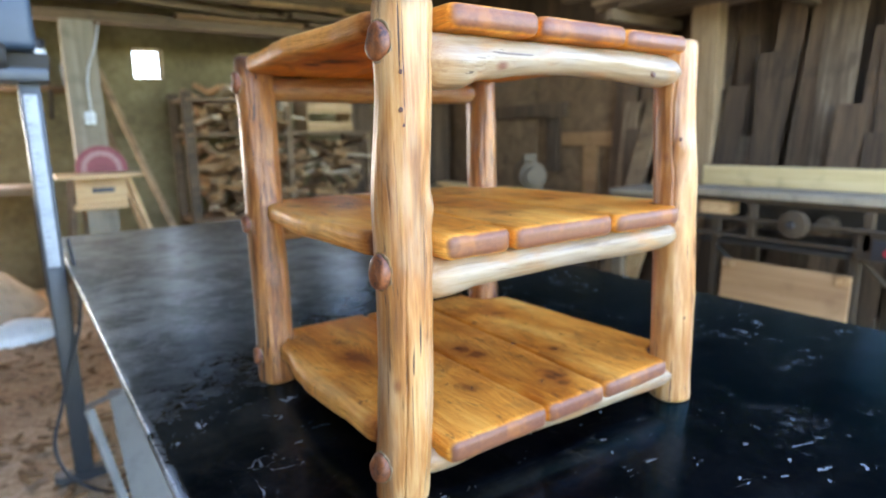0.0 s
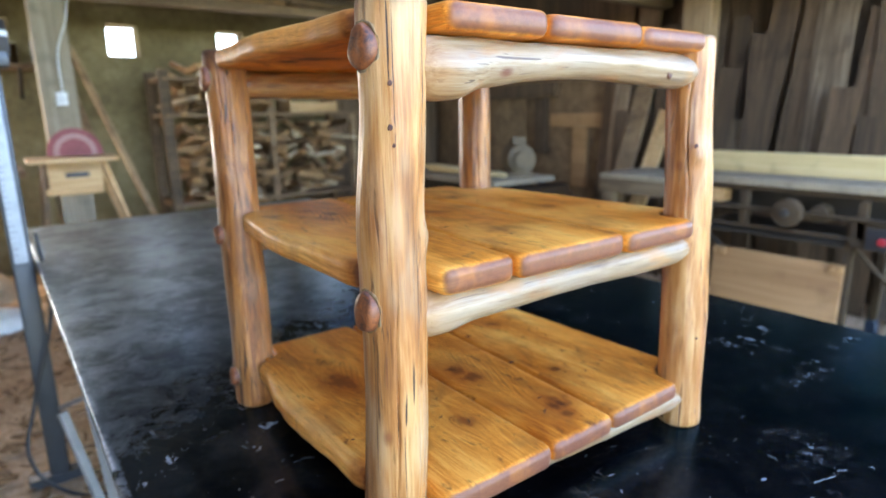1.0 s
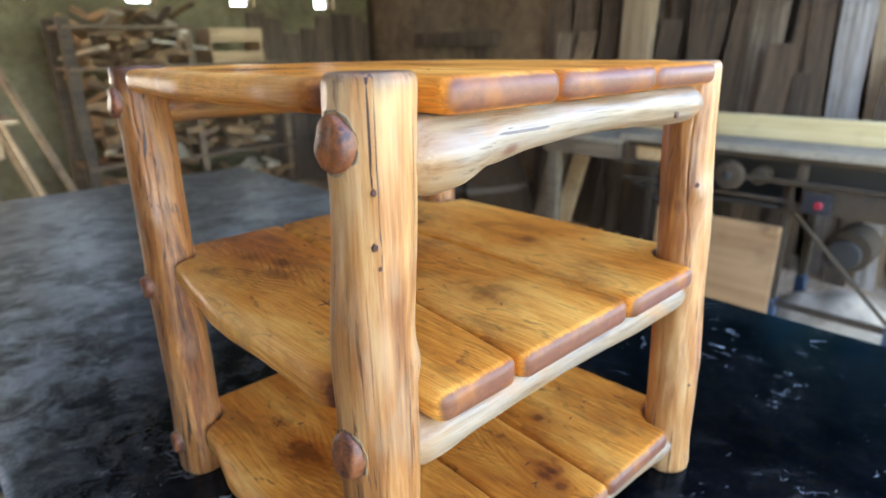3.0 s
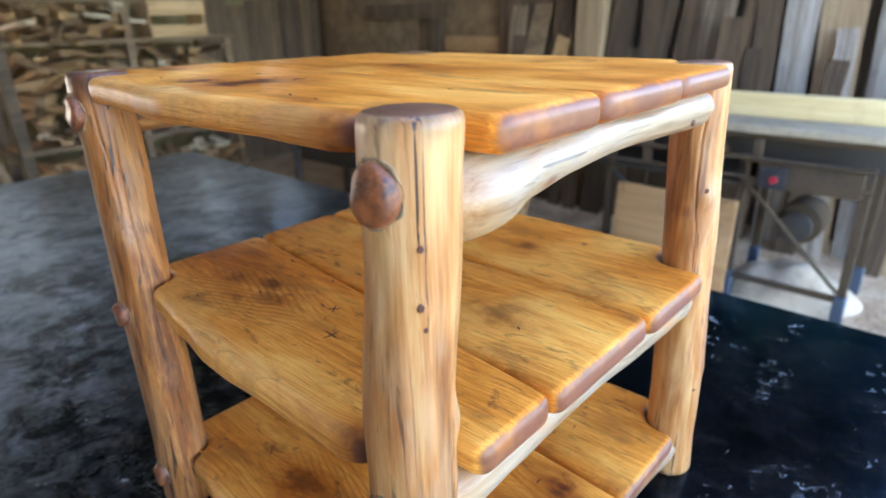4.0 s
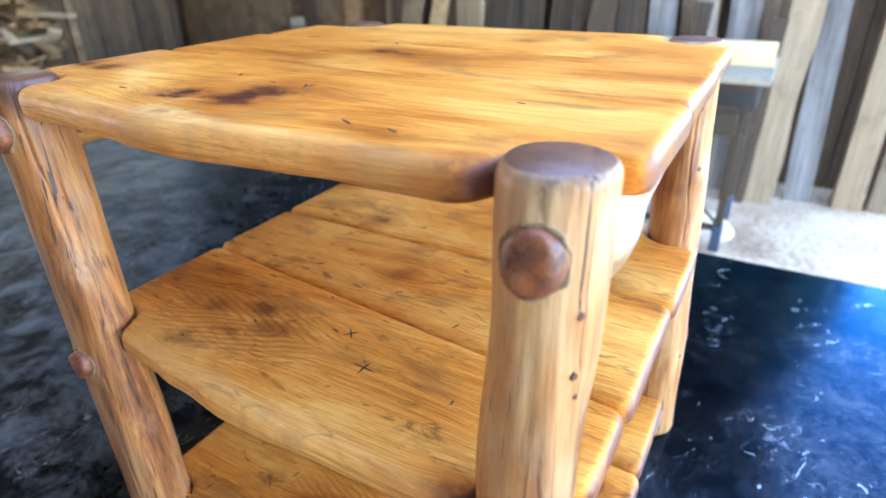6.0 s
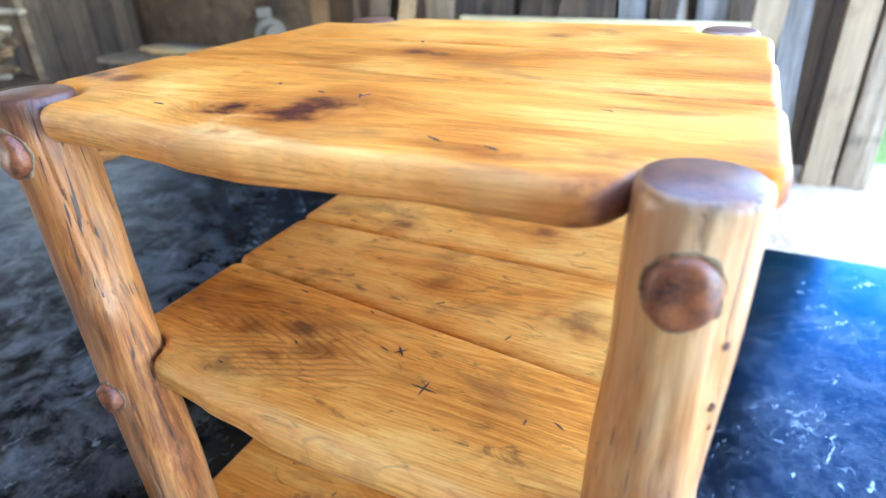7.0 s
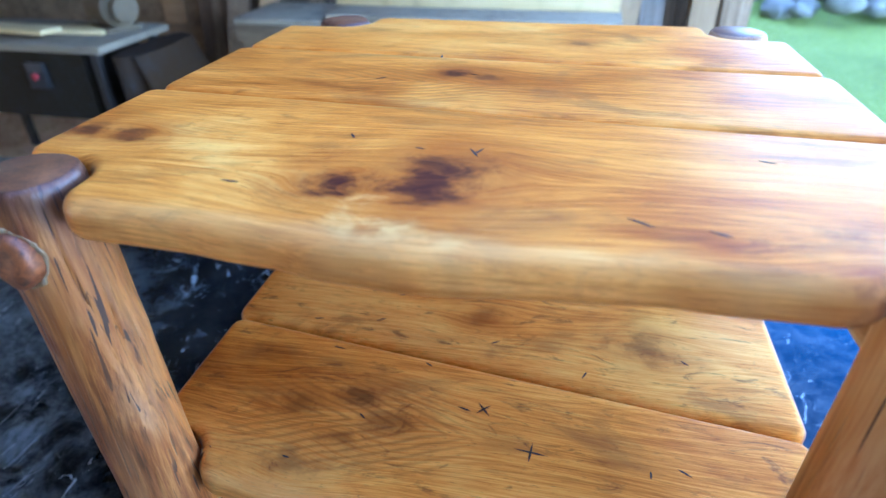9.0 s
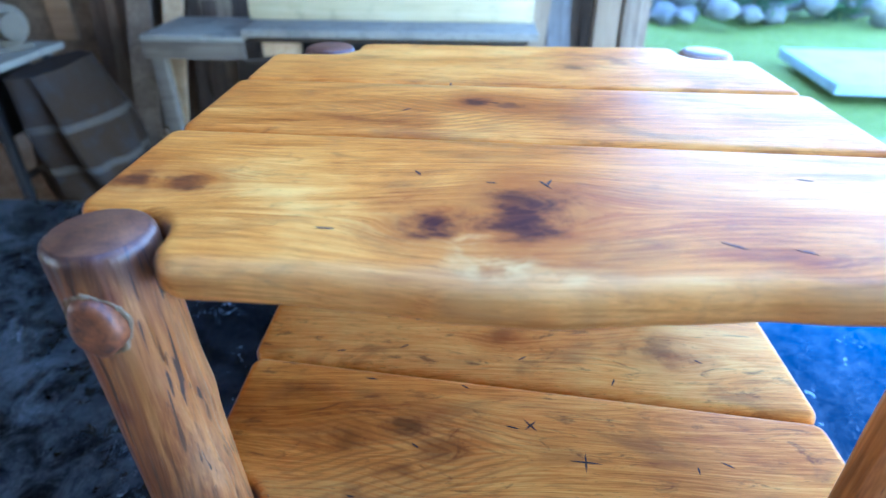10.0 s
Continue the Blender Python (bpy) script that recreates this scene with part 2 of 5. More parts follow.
def log_wood(name, axis, pale, mid, dark, silver, crack, contrast=1.0, split=0.655, relief=0.5, shift=0.0, crown=0.0, gold=None):
    """Peeled log: smooth soft-toned wood with fine fibres, a few long checks, silvery and orange patches and small knots."""
    n = Net(name)
    fibre = n.noise(along(n, axis, 26.0), 520.0, 3.0, 0.7)
    streak = n.noise(along(n, axis, 26.0), 190.0, 4.0, 0.68, 0.25)
    wide = n.noise(along(n, axis, 11.0), 44.0, 4.0, 0.6, 0.6)
    soft = n.noise(along(n, axis, 3.0), 14.0, 3.0, 0.55, 0.3)
    k = 0.16 * contrast
    tone = n.math("ADD", n.math("MULTIPLY", streak, 0.06 + k), n.math("ADD", n.math("MULTIPLY", fibre, 0.04 + 0.6 * k), n.math("ADD", n.math("MULTIPLY", wide, 0.48 - k), n.math("MULTIPLY", soft, 0.42 - 0.6 * k))))
    c = n.ramp(tone, (0.38 + shift, dark), (0.47 + shift, mid), (0.57 + shift, pale))
    patch = n.noise(along(n, axis, 4.0), 24.0, 3.0, 0.55)
    c = n.mix(n.math("MULTIPLY", n.band(patch, 0.46, 0.66), 0.7), c, n.mix(0.6, c, silver))
    rust = n.noise(along(n, axis, 3.2), 22.0, 4.0, 0.62, 0.5)
    c = n.mix(n.math("MULTIPLY", n.band(rust, 0.53, 0.70), 0.7), c, n.mix(streak, (0.17, 0.045, 0.014), (0.52, 0.18, 0.035)))
    check = n.noise(along(n, axis, 120.0), 260.0, 1.0, 0.5, 0.0)
    line = n.math("MULTIPLY", n.math("MULTIPLY", n.band(check, split, split + 0.03), n.band(soft, 0.40, 0.55)), crack)
    c = n.mix(line, c, (0.045, 0.020, 0.012))
    seam = n.noise(along(n, axis, 34.0), 62.0, 3.0, 0.55, 0.2)
    seam = n.math("SUBTRACT", 1.0, n.band(n.math("ABSOLUTE", n.math("SUBTRACT", seam, 0.5)), 0.003, 0.010))
    line = n.math("MAXIMUM", line, n.math("MULTIPLY", n.math("MULTIPLY", seam, n.band(rust, 0.50, 0.62)), crack * 0.8))
    hair = n.noise(along(n, axis, 55.0), 420.0, 2.0, 0.6)
    line = n.math("MAXIMUM", line, n.math("MULTIPLY", n.math("MULTIPLY", n.band(hair, 0.61, 0.67), n.band(patch, 0.40, 0.58)), 0.50))
    c = n.mix(n.math("MULTIPLY", line, 0.85), c, (0.060, 0.028, 0.017))
    spot = n.cells(along(n, axis, 1.5), 15.0)
    dot = n.math("SUBTRACT", 1.0, n.band(n.math("ADD", spot, n.math("MULTIPLY", n.math("SUBTRACT", wide, 0.5), 0.12)), 0.04, 0.15))
    c = n.mix(n.math("MULTIPLY", dot, 0.85), c, (0.15, 0.035, 0.012))
    if gold is not None:
        root = n.math("SUBTRACT", 1.0, n.band(n.math("ADD", n.split(n.coord)[0], n.math("MULTIPLY", soft, 0.10)), gold + 0.02, gold + 0.11))
        warm = n.math("MAXIMUM", n.math("MULTIPLY", root, 0.85), n.math("MULTIPLY", n.band(n.noise(along(n, axis, 2.5), 26.0, 3.0, 0.6), 0.52, 0.66), 0.65))
        c = n.mix(warm, c, n.mix(streak, (0.24, 0.088, 0.022), (0.52, 0.275, 0.100)))
    if crown:
        top = n.band(n.math("ADD", n.split(n.coord)[2], n.math("MULTIPLY", wide, 0.05)), crown - 0.004, crown + 0.026)
        c = n.mix(n.math("MULTIPLY", top, 0.85), c, (0.060, 0.022, 0.014))
    h = n.math("SUBTRACT", n.math("ADD", n.math("MULTIPLY", streak, 0.4), n.math("MULTIPLY", fibre, 0.25)), n.math("MULTIPLY", line, 0.9))
    n.bump(n.math("ADD", h, n.math("MULTIPLY", wide, relief)), 0.5, 0.0022)
    return n.done(c, n.math("ADD", n.math("MULTIPLY", streak, 0.25), 0.26), coat=0.30, spec=0.26)


def end_grain(name, color, dark, rough=0.32, glow=None, coat=0.10):
    n = Net(name)
    x, y, z = n.split(n.coord)
    a = n.noise(n.coord, 60.0, 3.0, 0.6)
    ring = n.noise(n.coord, 190.0, 2.0, 0.5, 1.5)
    c = n.ramp(n.math("ADD", n.math("MULTIPLY", a, 0.6), n.math("MULTIPLY", ring, 0.4)), (0.35, dark), (0.62, color))
    if glow is not None:
        c = n.mix(n.math("MULTIPLY", n.band(n.noise(n.vec("MULTIPLY", n.coord, (1.0, 1.0, 1.6)), 8.0, 2.0, 0.5), 0.48, 0.66), 0.4), c, glow)
    n.bump(ring, 0.14, 0.0006)
    return n.done(c, rough, coat=coat)


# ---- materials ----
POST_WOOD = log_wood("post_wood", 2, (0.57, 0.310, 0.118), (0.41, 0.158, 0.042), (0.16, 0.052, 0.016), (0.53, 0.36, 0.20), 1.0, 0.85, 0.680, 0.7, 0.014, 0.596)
# coarser, darker log, with some of the back posts' shade in its colour
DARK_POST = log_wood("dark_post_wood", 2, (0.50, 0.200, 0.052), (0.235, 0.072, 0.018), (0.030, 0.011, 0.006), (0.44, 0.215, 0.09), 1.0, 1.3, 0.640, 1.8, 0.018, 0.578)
RAIL_WOOD = log_wood("rail_wood", 0, (0.37, 0.270, 0.170), (0.27, 0.170, 0.088), (0.09, 0.050, 0.024), (0.34, 0.290, 0.235), 0.55, 1.8, 0.69, gold=-0.20)
# darker brown copy of the rail wood, with the back rails' shade in it
RAIL_SHADED = log_wood("shaded_rail_wood", 0, (0.48, 0.25, 0.09), (0.27, 0.10, 0.03), (0.09, 0.03, 0.012), (0.42, 0.32, 0.22), 0.8, 1.4)
END_WOOD = end_grain("end_wood", (0.22, 0.079, 0.028), (0.084, 0.028, 0.012), 0.42, None, 0.03)
KNOB_WOOD = end_grain("knob_wood", (0.29, 0.085, 0.024), (0.045, 0.013, 0.008), 0.5, None, 0.03)
CHIP_WOOD = rough_wood("chipped_rim", (0.087, 0.043, 0.020), (0.236, 0.146, 0.071), (0.372, 0.279, 0.174), 2, 300.0, 0.8, 0.0)
KNOT_WOOD = end_grain("knot_wood", (0.13, 0.038, 0.014), (0.020, 0.008, 0.005), 0.6, None, 0.0)
MARK = plain("gouge_dark", (0.035, 0.018, 0.012), 0.8, 0.0, 0.2)
GREY_WOOD = rough_wood("weathered_board", (0.050, 0.028, 0.014), (0.180, 0.117, 0.064), (0.37, 0.262, 0.160), 2, 60.0, 0.85, 1.0)
SILVER_WOOD = rough_wood("silvered_board", (0.09, 0.066, 0.046), (0.30, 0.245, 0.190), (0.52, 0.455, 0.385), 2, 45.0, 0.9, 0.9)
BROWN_WOOD = rough_wood("barn_board", (0.035, 0.019, 0.009), (0.095, 0.055, 0.027), (0.17, 0.102, 0.054), 2, 60.0, 0.85, 0.6)
BEAM_WOOD = rough_wood("beam_wood", (0.16, 0.095, 0.045), (0.34, 0.215, 0.11), (0.46, 0.31, 0.17), 2, 50.0, 0.8, 0.3)
BEAM_X = rough_wood("beam_wood_long", (0.08, 0.05, 0.028), (0.20, 0.13, 0.07), (0.33, 0.22, 0.13), 0, 50.0, 0.85, 0.5)
SCRAP = rough_wood("scrap_wood", (0.085, 0.040, 0.013), (0.215, 0.110, 0.040), (0.37, 0.215, 0.095), 0, 60.0, 0.8, 1.0)
PALE_SCRAP = rough_wood("pale_scrap", (0.27, 0.17, 0.090), (0.46, 0.335, 0.20), (0.58, 0.46, 0.31), 0, 60.0, 0.8, 0.5)
BROWN_LONG = rough_wood("long_scrap", (0.07, 0.042, 0.02), (0.18, 0.115, 0.06), (0.28, 0.19, 0.11), 1, 60.0, 0.8, 0.7)
SHELF_WOOD = rough_wood("shelf_wood", (0.065, 0.034, 0.015), (0.165, 0.096, 0.045), (0.26, 0.160, 0.080), 0, 50.0, 0.8, 0.4)
PINE = rough_wood("fresh_pine", (0.47, 0.32, 0.135), (0.60, 0.44, 0.205), (0.69, 0.54, 0.29), 1, 40.0, 0.6, 0.1)
PINE_X = rough_wood("pine_plank", (0.38, 0.200, 0.074), (0.53, 0.305, 0.128), (0.66, 0.43, 0.215), 0, 40.0, 0.65, 0.2)
PLY = rough_wood("plywood", (0.25, 0.122, 0.046), (0.34, 0.178, 0.072), (0.42, 0.235, 0.102), 1, 25.0, 0.7, 0.1)
GREY_STEEL = plain("grey_painted_steel", (0.070, 0.046, 0.026), 0.85, 0.0, 0.7)
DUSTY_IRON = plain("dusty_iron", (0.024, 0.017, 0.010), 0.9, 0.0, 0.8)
CAST = plain("cast_iron_table", (0.31, 0.250, 0.170), 0.86, 0.0, 0.5)
DARK_STEEL = plain("dark_steel", (0.026, 0.020, 0.014), 0.7, 0.0, 0.4)
RULE = plain("white_rule", (0.40, 0.42, 0.42), 0.5, 0.0, 0.5)
BLACK = plain("black_plastic", (0.018, 0.018, 0.02), 0.45, 0.0, 0.3)
RED = plain("red_button", (0.36, 0.018, 0.026), 0.4, 0.0, 0.1)
BLUE = plain("blue_paint", (0.030, 0.050, 0.075), 0.45, 0.0, 0.4)
DISC = plain("sanding_disc", (0.30, 0.10, 0.10), 0.85, 0.0, 0.4, 60.0)
WHITE = plain("white_plastic", (0.7, 0.7, 0.68), 0.45, 0.0, 0.3)
DUST = plain("sawdust_heap", (0.52, 0.40, 0.27), 0.95, 0.0, 0.4, 90.0)
STONE = plain("field_stone", (0.25, 0.235, 0.20), 0.95, 0.0, 0.6, 9.0)
SLAB = plain("concrete_slab", (0.50, 0.55, 0.57), 0.8, 0.0, 0.3, 6.0)
LEAF = plain("leaf_green", (0.06, 0.12, 0.035), 0.6, 0.0, 0.5, 3.0)
DUSTY_TABLE = plain("dusty_table", (0.20, 0.155, 0.10), 0.8, 0.0, 0.6, 9.0)
LOFT_WOOD = rough_wood("loft_wood", (0.045, 0.026, 0.012), (0.125, 0.075, 0.036), (0.23, 0.145, 0.075), 0, 60.0, 0.85, 0.9)
CRATE_WOOD = rough_wood("crate_wood", (0.22, 0.115, 0.042), (0.42, 0.245, 0.105), (0.56, 0.36, 0.18), 0, 40.0, 0.75, 0.25)
LIMED = rough_wood("limed_post", (0.16, 0.125, 0.080), (0.27, 0.220, 0.150), (0.36, 0.305, 0.220), 2, 40.0, 0.85, 0.2)
TAN_FRAME = rough_wood("tan_frame", (0.10, 0.064, 0.033), (0.175, 0.118, 0.065), (0.25, 0.180, 0.108), 1, 40.0, 0.85, 0.2)
MOTOR_GREY = plain("dusty_motor", (0.125, 0.092, 0.058), 0.85, 0.0, 0.6, 14.0)
SHEET = plain("bare_sheet", (0.30, 0.295, 0.28), 0.45, 0.3, 0.5, 12.0)
COLUMN = plain("blued_column", (0.048, 0.053, 0.058), 0.42, 0.5, 0.5)
DISC_PALE = plain("worn_disc", (0.42, 0.24, 0.22), 0.85, 0.0, 0.4, 60.0)
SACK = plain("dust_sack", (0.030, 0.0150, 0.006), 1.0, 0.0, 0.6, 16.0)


def bench_steel():
    """Old black paint on steel: cloudy wear, fine curved scratches, pale specks and scuffs, a bright worn edge; the far
    end's grey sheen and the sky's blue are put into its colours.
    """
    n = Net("bench_steel")
    x, y, z = n.split(n.coord)
    a = n.noise(n.coord, 3.0, 5.0, 0.65, 0.4)
    b = n.noise(n.coord, 24.0, 6.0, 0.72, 0.5)
    grit = n.noise(n.coord, 110.0, 6.0, 0.8)
    base = n.ramp(n.math("ADD", n.math("MULTIPLY", a, 0.35), n.math("ADD", n.math("MULTIPLY", b, 0.35), n.math("MULTIPLY", grit, 0.30))), (0.38, (0.005, 0.009, 0.014)), (0.50, (0.011, 0.017, 0.025)), (0.62, (0.030, 0.040, 0.050)))
    turn = n.math("MULTIPLY", n.math("SUBTRACT", a, 0.5), 0.9)
    sx = n.math("ADD", x, n.math("MULTIPLY", y, turn))
    sy = n.math("ADD", y, n.math("MULTIPLY", x, turn))
    scratch = n.noise(n.join(sx, n.math("MULTIPLY", sy, 0.10), 0.0), 130.0, 3.0, 0.7, 0.4)
    cross = n.noise(n.join(n.math("MULTIPLY", sx, 0.12), sy, 3.0), 120.0, 3.0, 0.7, 0.4)
    lines = n.math("MULTIPLY", n.math("MAXIMUM", n.band(scratch, 0.59, 0.68), n.band(cross, 0.59, 0.68)), n.band(n.noise(n.coord, 6.0, 3.0, 0.6), 0.46, 0.66))
    smear = n.noise(n.vec("ADD", n.vec("MULTIPLY", n.coord, (0.6, 1.0, 1.0)), (4.0, 0, 0)), 22.0, 5.0, 0.68, 1.0)
    drip = n.math("MULTIPLY", n.band(smear, 0.66, 0.76), n.band(n.noise(n.coord, 7.0, 4.0, 0.65), 0.48, 0.66))
    chip = n.noise(n.join(n.math("MULTIPLY", sx, 0.55), sy, 2.0), 42.0, 4.0, 0.6, 1.0)
    speck = n.math("MULTIPLY", n.band(chip, 0.655, 0.69), n.band(n.noise(n.vec("ADD", n.coord, (2.0, 0, 0)), 4.0, 4.0, 0.7), 0.40, 0.48))
    fleck = n.noise(n.join(n.math("MULTIPLY", sx, 0.7), sy, 7.0), 130.0, 3.0, 0.6, 0.8)
    speck = n.math("MAXIMUM", speck, n.math("MULTIPLY", n.band(fleck, 0.70, 0.74), 0.6))
    # far end coloured paler and greyer, as its grazing reflection would look
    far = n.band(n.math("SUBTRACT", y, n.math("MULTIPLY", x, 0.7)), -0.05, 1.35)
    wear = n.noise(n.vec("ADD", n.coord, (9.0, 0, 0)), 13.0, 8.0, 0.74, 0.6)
    sheen_haze = n.math("MULTIPLY", n.band(n.math("ADD", n.math("MULTIPLY", wear, 0.65), n.math("MULTIPLY", grit, 0.35)), 0.42, 0.66), n.math("ADD", n.math("MULTIPLY", far, 0.46), 0.065))
    edge = n.math("MULTIPLY", n.math("SUBTRACT", 1.0, n.band(x, -0.460, -0.444)), n.band(n.noise(n.coord, 18.0, 4.0, 0.7), 0.34, 0.58))
    mess = n.math("MAXIMUM", n.math("MAXIMUM", n.math("MULTIPLY", drip, 0.34), n.math("MULTIPLY", speck, 0.62)), n.math("MAXIMUM", sheen_haze, n.math("MAXIMUM", n.math("MULTIPLY", lines, n.math("ADD", n.math("MULTIPLY", far, 0.40), 0.38)), n.math("MULTIPLY", edge, 0.75))))
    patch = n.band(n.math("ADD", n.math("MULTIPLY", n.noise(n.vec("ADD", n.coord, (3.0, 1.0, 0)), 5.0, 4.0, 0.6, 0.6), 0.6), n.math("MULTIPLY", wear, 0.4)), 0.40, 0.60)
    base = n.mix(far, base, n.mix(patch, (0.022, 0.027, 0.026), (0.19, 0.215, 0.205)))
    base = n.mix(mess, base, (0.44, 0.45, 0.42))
    r = n.math("ADD", n.math("MULTIPLY", b, 0.18), n.math("ADD", n.math("MULTIPLY", n.math("ADD", mess, far), 0.20), 0.10))
    n.bump(n.math("ADD", b, n.math("MULTIPLY", mess, 0.5)), 0.15, 0.0015)
    # blue tint strengthens the mirrored sky near the front, neutral at the far end
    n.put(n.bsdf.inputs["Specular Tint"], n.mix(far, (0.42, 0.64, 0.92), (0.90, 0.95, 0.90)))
    return n.done(base, r, n.math("SUBTRACT", 0.96, n.math("MULTIPLY", mess, 1.0), clamp=True), spec=0.4)


def floor_dirt():
    n = Net("sawdust_floor")
    a = n.noise(n.coord, 1.6, 5.0, 0.6, 0.4)
    b = n.noise(n.coord, 30.0, 5.0, 0.75)
    c = n.ramp(n.math("ADD", n.math("MULTIPLY", a, 0.5), n.math("MULTIPLY", b, 0.5)), (0.38, (0.28, 0.155, 0.075)), (0.5, (0.56, 0.365, 0.205)), (0.60, (0.76, 0.56, 0.36)))
    chip = n.cells(n.vec("MULTIPLY", n.coord, (1.0, 2.2, 1.0)), 26.0)
    c = n.mix(n.math("MULTIPLY", n.math("SUBTRACT", 1.0, n.band(chip, 0.1, 0.26)), 0.6), c, (0.58, 0.46, 0.32))
    n.bump(n.math("ADD", b, n.math("MULTIPLY", chip, 0.5)), 0.35, 0.008)
    return n.done(c, 0.95)


def plaster():
    n = Net("old_plaster")
    a = n.noise(n.coord, 0.9, 5.0, 0.6, 0.3)
    b = n.noise(n.coord, 14.0, 5.0, 0.7)
    c = n.ramp(n.math("ADD", n.math("MULTIPLY", a, 0.65), n.math("MULTIPLY", b, 0.35)), (0.34, (0.080, 0.058, 0.024)), (0.5, (0.175, 0.134, 0.060)), (0.66, (0.27, 0.218, 0.112)))
    n.bump(b, 0.5, 0.01)
    return n.done(c, 0.92)


def meadow():
    n = Net("meadow")
    a = n.noise(n.coord, 0.35, 5.0, 0.6)
    b = n.noise(n.coord, 18.0, 5.0, 0.75)
    c = n.ramp(n.math("ADD", n.math("MULTIPLY", a, 0.45), n.math("MULTIPLY", b, 0.55)), (0.34, (0.11, 0.155, 0.014)), (0.52, (0.22, 0.270, 0.032)), (0.68, (0.32, 0.36, 0.075)))
    n.bump(b, 0.9, 0.05)
    return n.done(c, 0.9)


def gravel():
    n = Net("pale_gravel")
    a = n.noise(n.coord, 0.8, 4.0, 0.6, 0.3)
    b = n.noise(n.coord, 60.0, 4.0, 0.75)
    c = n.ramp(n.math("ADD", n.math("MULTIPLY", a, 0.5), n.math("MULTIPLY", b, 0.5)), (0.34, (0.20, 0.18, 0.15)), (0.5, (0.32, 0.29, 0.25)), (0.66, (0.44, 0.41, 0.37)))
    n.bump(b, 0.7, 0.01)
    return n.done(c, 0.95)


BENCH, FLOOR, PLASTER, MEADOW, GRAVEL = bench_steel(), floor_dirt(), plaster(), meadow(), gravel()
glass = Net("window_glass")
glass.bsdf.inputs["Transmission Weight"].default_value = 1.0
GLASS = glass.done((0.95, 0.97, 0.96), 0.03, spec=0.5)


# ---- mesh helpers ----
def mesh_of(bm, name, mats, smooth=40.0):
    bmesh.ops.recalc_face_normals(bm, faces=bm.faces)
    me = bpy.data.meshes.new(name)
    bm.to_mesh(me)
    bm.free()
    for m in mats if isinstance(mats, (list, tuple)) else [mats]:
        me.materials.append(m)
    if smooth:
        for p in me.polygons:
            p.use_smooth = True
        me.set_sharp_from_angle(angle=radians(smooth))
    return me


def part(name, bm, material, parent, label="", smooth=40.0, at=None):
    """Links a bmesh as one mesh object under a thing or a part."""
    ob = new(name, mesh_of(bm, name, material, smooth))
    ob.parent = parent
    if at is not None:
        ob.matrix_basis = at
    return tagged(ob, label)


def thing(name, m, label, category, group="", kind=""):
    ob = new(name)
    ob.empty_display_size = 0.05
    ob.matrix_basis = m
    return tagged(ob, label, category, group, kind)


def solid(name, bm, material, label, category="", group="", kind="", m=None, smooth=40.0):
    ob = new(name, mesh_of(bm, name, material, smooth))
    if m is not None:
        ob.matrix_basis = m
    return tagged(ob, label, category, group, kind)


def box(lo, hi, bevel=0.0, seg=2, bm=None, m=None):
    b = bmesh.new()
    bmesh.ops.create_cube(b, size=1)
    lo, hi = Vector(lo), Vector(hi)
    for v in b.verts:
        v.co = Vector(((lo[i] + hi[i]) / 2 + v.co[i] * (hi[i] - lo[i]) for i in range(3)))
    if bevel:
        bmesh.ops.bevel(b, geom=b.edges[:], offset=bevel, segments=seg, profile=0.6, affect="EDGES")
    if m is not None:
        bmesh.ops.transform(b, matrix=m, verts=b.verts)
    return merge(bm, b)


def merge(bm, b):
    if bm is None:
        return b
    me = bpy.data.meshes.new("tmp")
    b.to_mesh(me)
    b.free()
    bm.from_mesh(me)
    bpy.data.meshes.remove(me)
    return bm


def tube(p, q, r0, r1=None, n=16, bevel=0.0, bm=None):
    """A round bar from p to q with capped, softened ends."""
    p, q = Vector(p), Vector(q)
    r1 = r0 if r1 is None else r1
    b = bmesh.new()
    bmesh.ops.create_cone(b, cap_ends=True, segments=n, radius1=r0, radius2=r1, depth=(q - p).length)
    if bevel:
        caps = [e for e in b.edges if abs(e.verts[0].co.z - e.verts[1].co.z) < 1e-6]
        bmesh.ops.bevel(b, geom=caps, offset=bevel, segments=2, profile=0.5, affect="EDGES")
    m = Matrix.Translation((p + q) / 2) @ (q - p).to_track_quat("Z", "Y").to_matrix().to_4x4()
    bmesh.ops.transform(b, matrix=m, verts=b.verts)
    return merge(bm, b)


def bar(p, q, w, h, bevel=0.003, bm=None):
    """A square bar from p to q, w wide and h deep."""
    p, q = Vector(p), Vector(q)
    d = (q - p).length
    m = Matrix.Translation((p + q) / 2) @ (q - p).to_track_quat("Z", "Y").to_matrix().to_4x4()
    return box((-w / 2, -h / 2, -d / 2), (w / 2, h / 2, d / 2), bevel, 1, bm, m)


def loft(rings, cap=True, mats=None):
    """Joins rings of equal length into a skin; mats gives the caps' material index."""
    b = bmesh.new()
    rows = [[b.verts.new(c) for c in r] for r in rings]
    k = len(rows[0])
    for u, v in zip(rows, rows[1:]):
        for i in range(k):
            b.faces.new((u[i], u[(i + 1) % k], v[(i + 1) % k], v[i]))
    if cap:
        for r in (rows[0][::-1], rows[-1]):
            f = b.faces.new(r)
            if mats is not None:
                f.material_index = mats
    return b


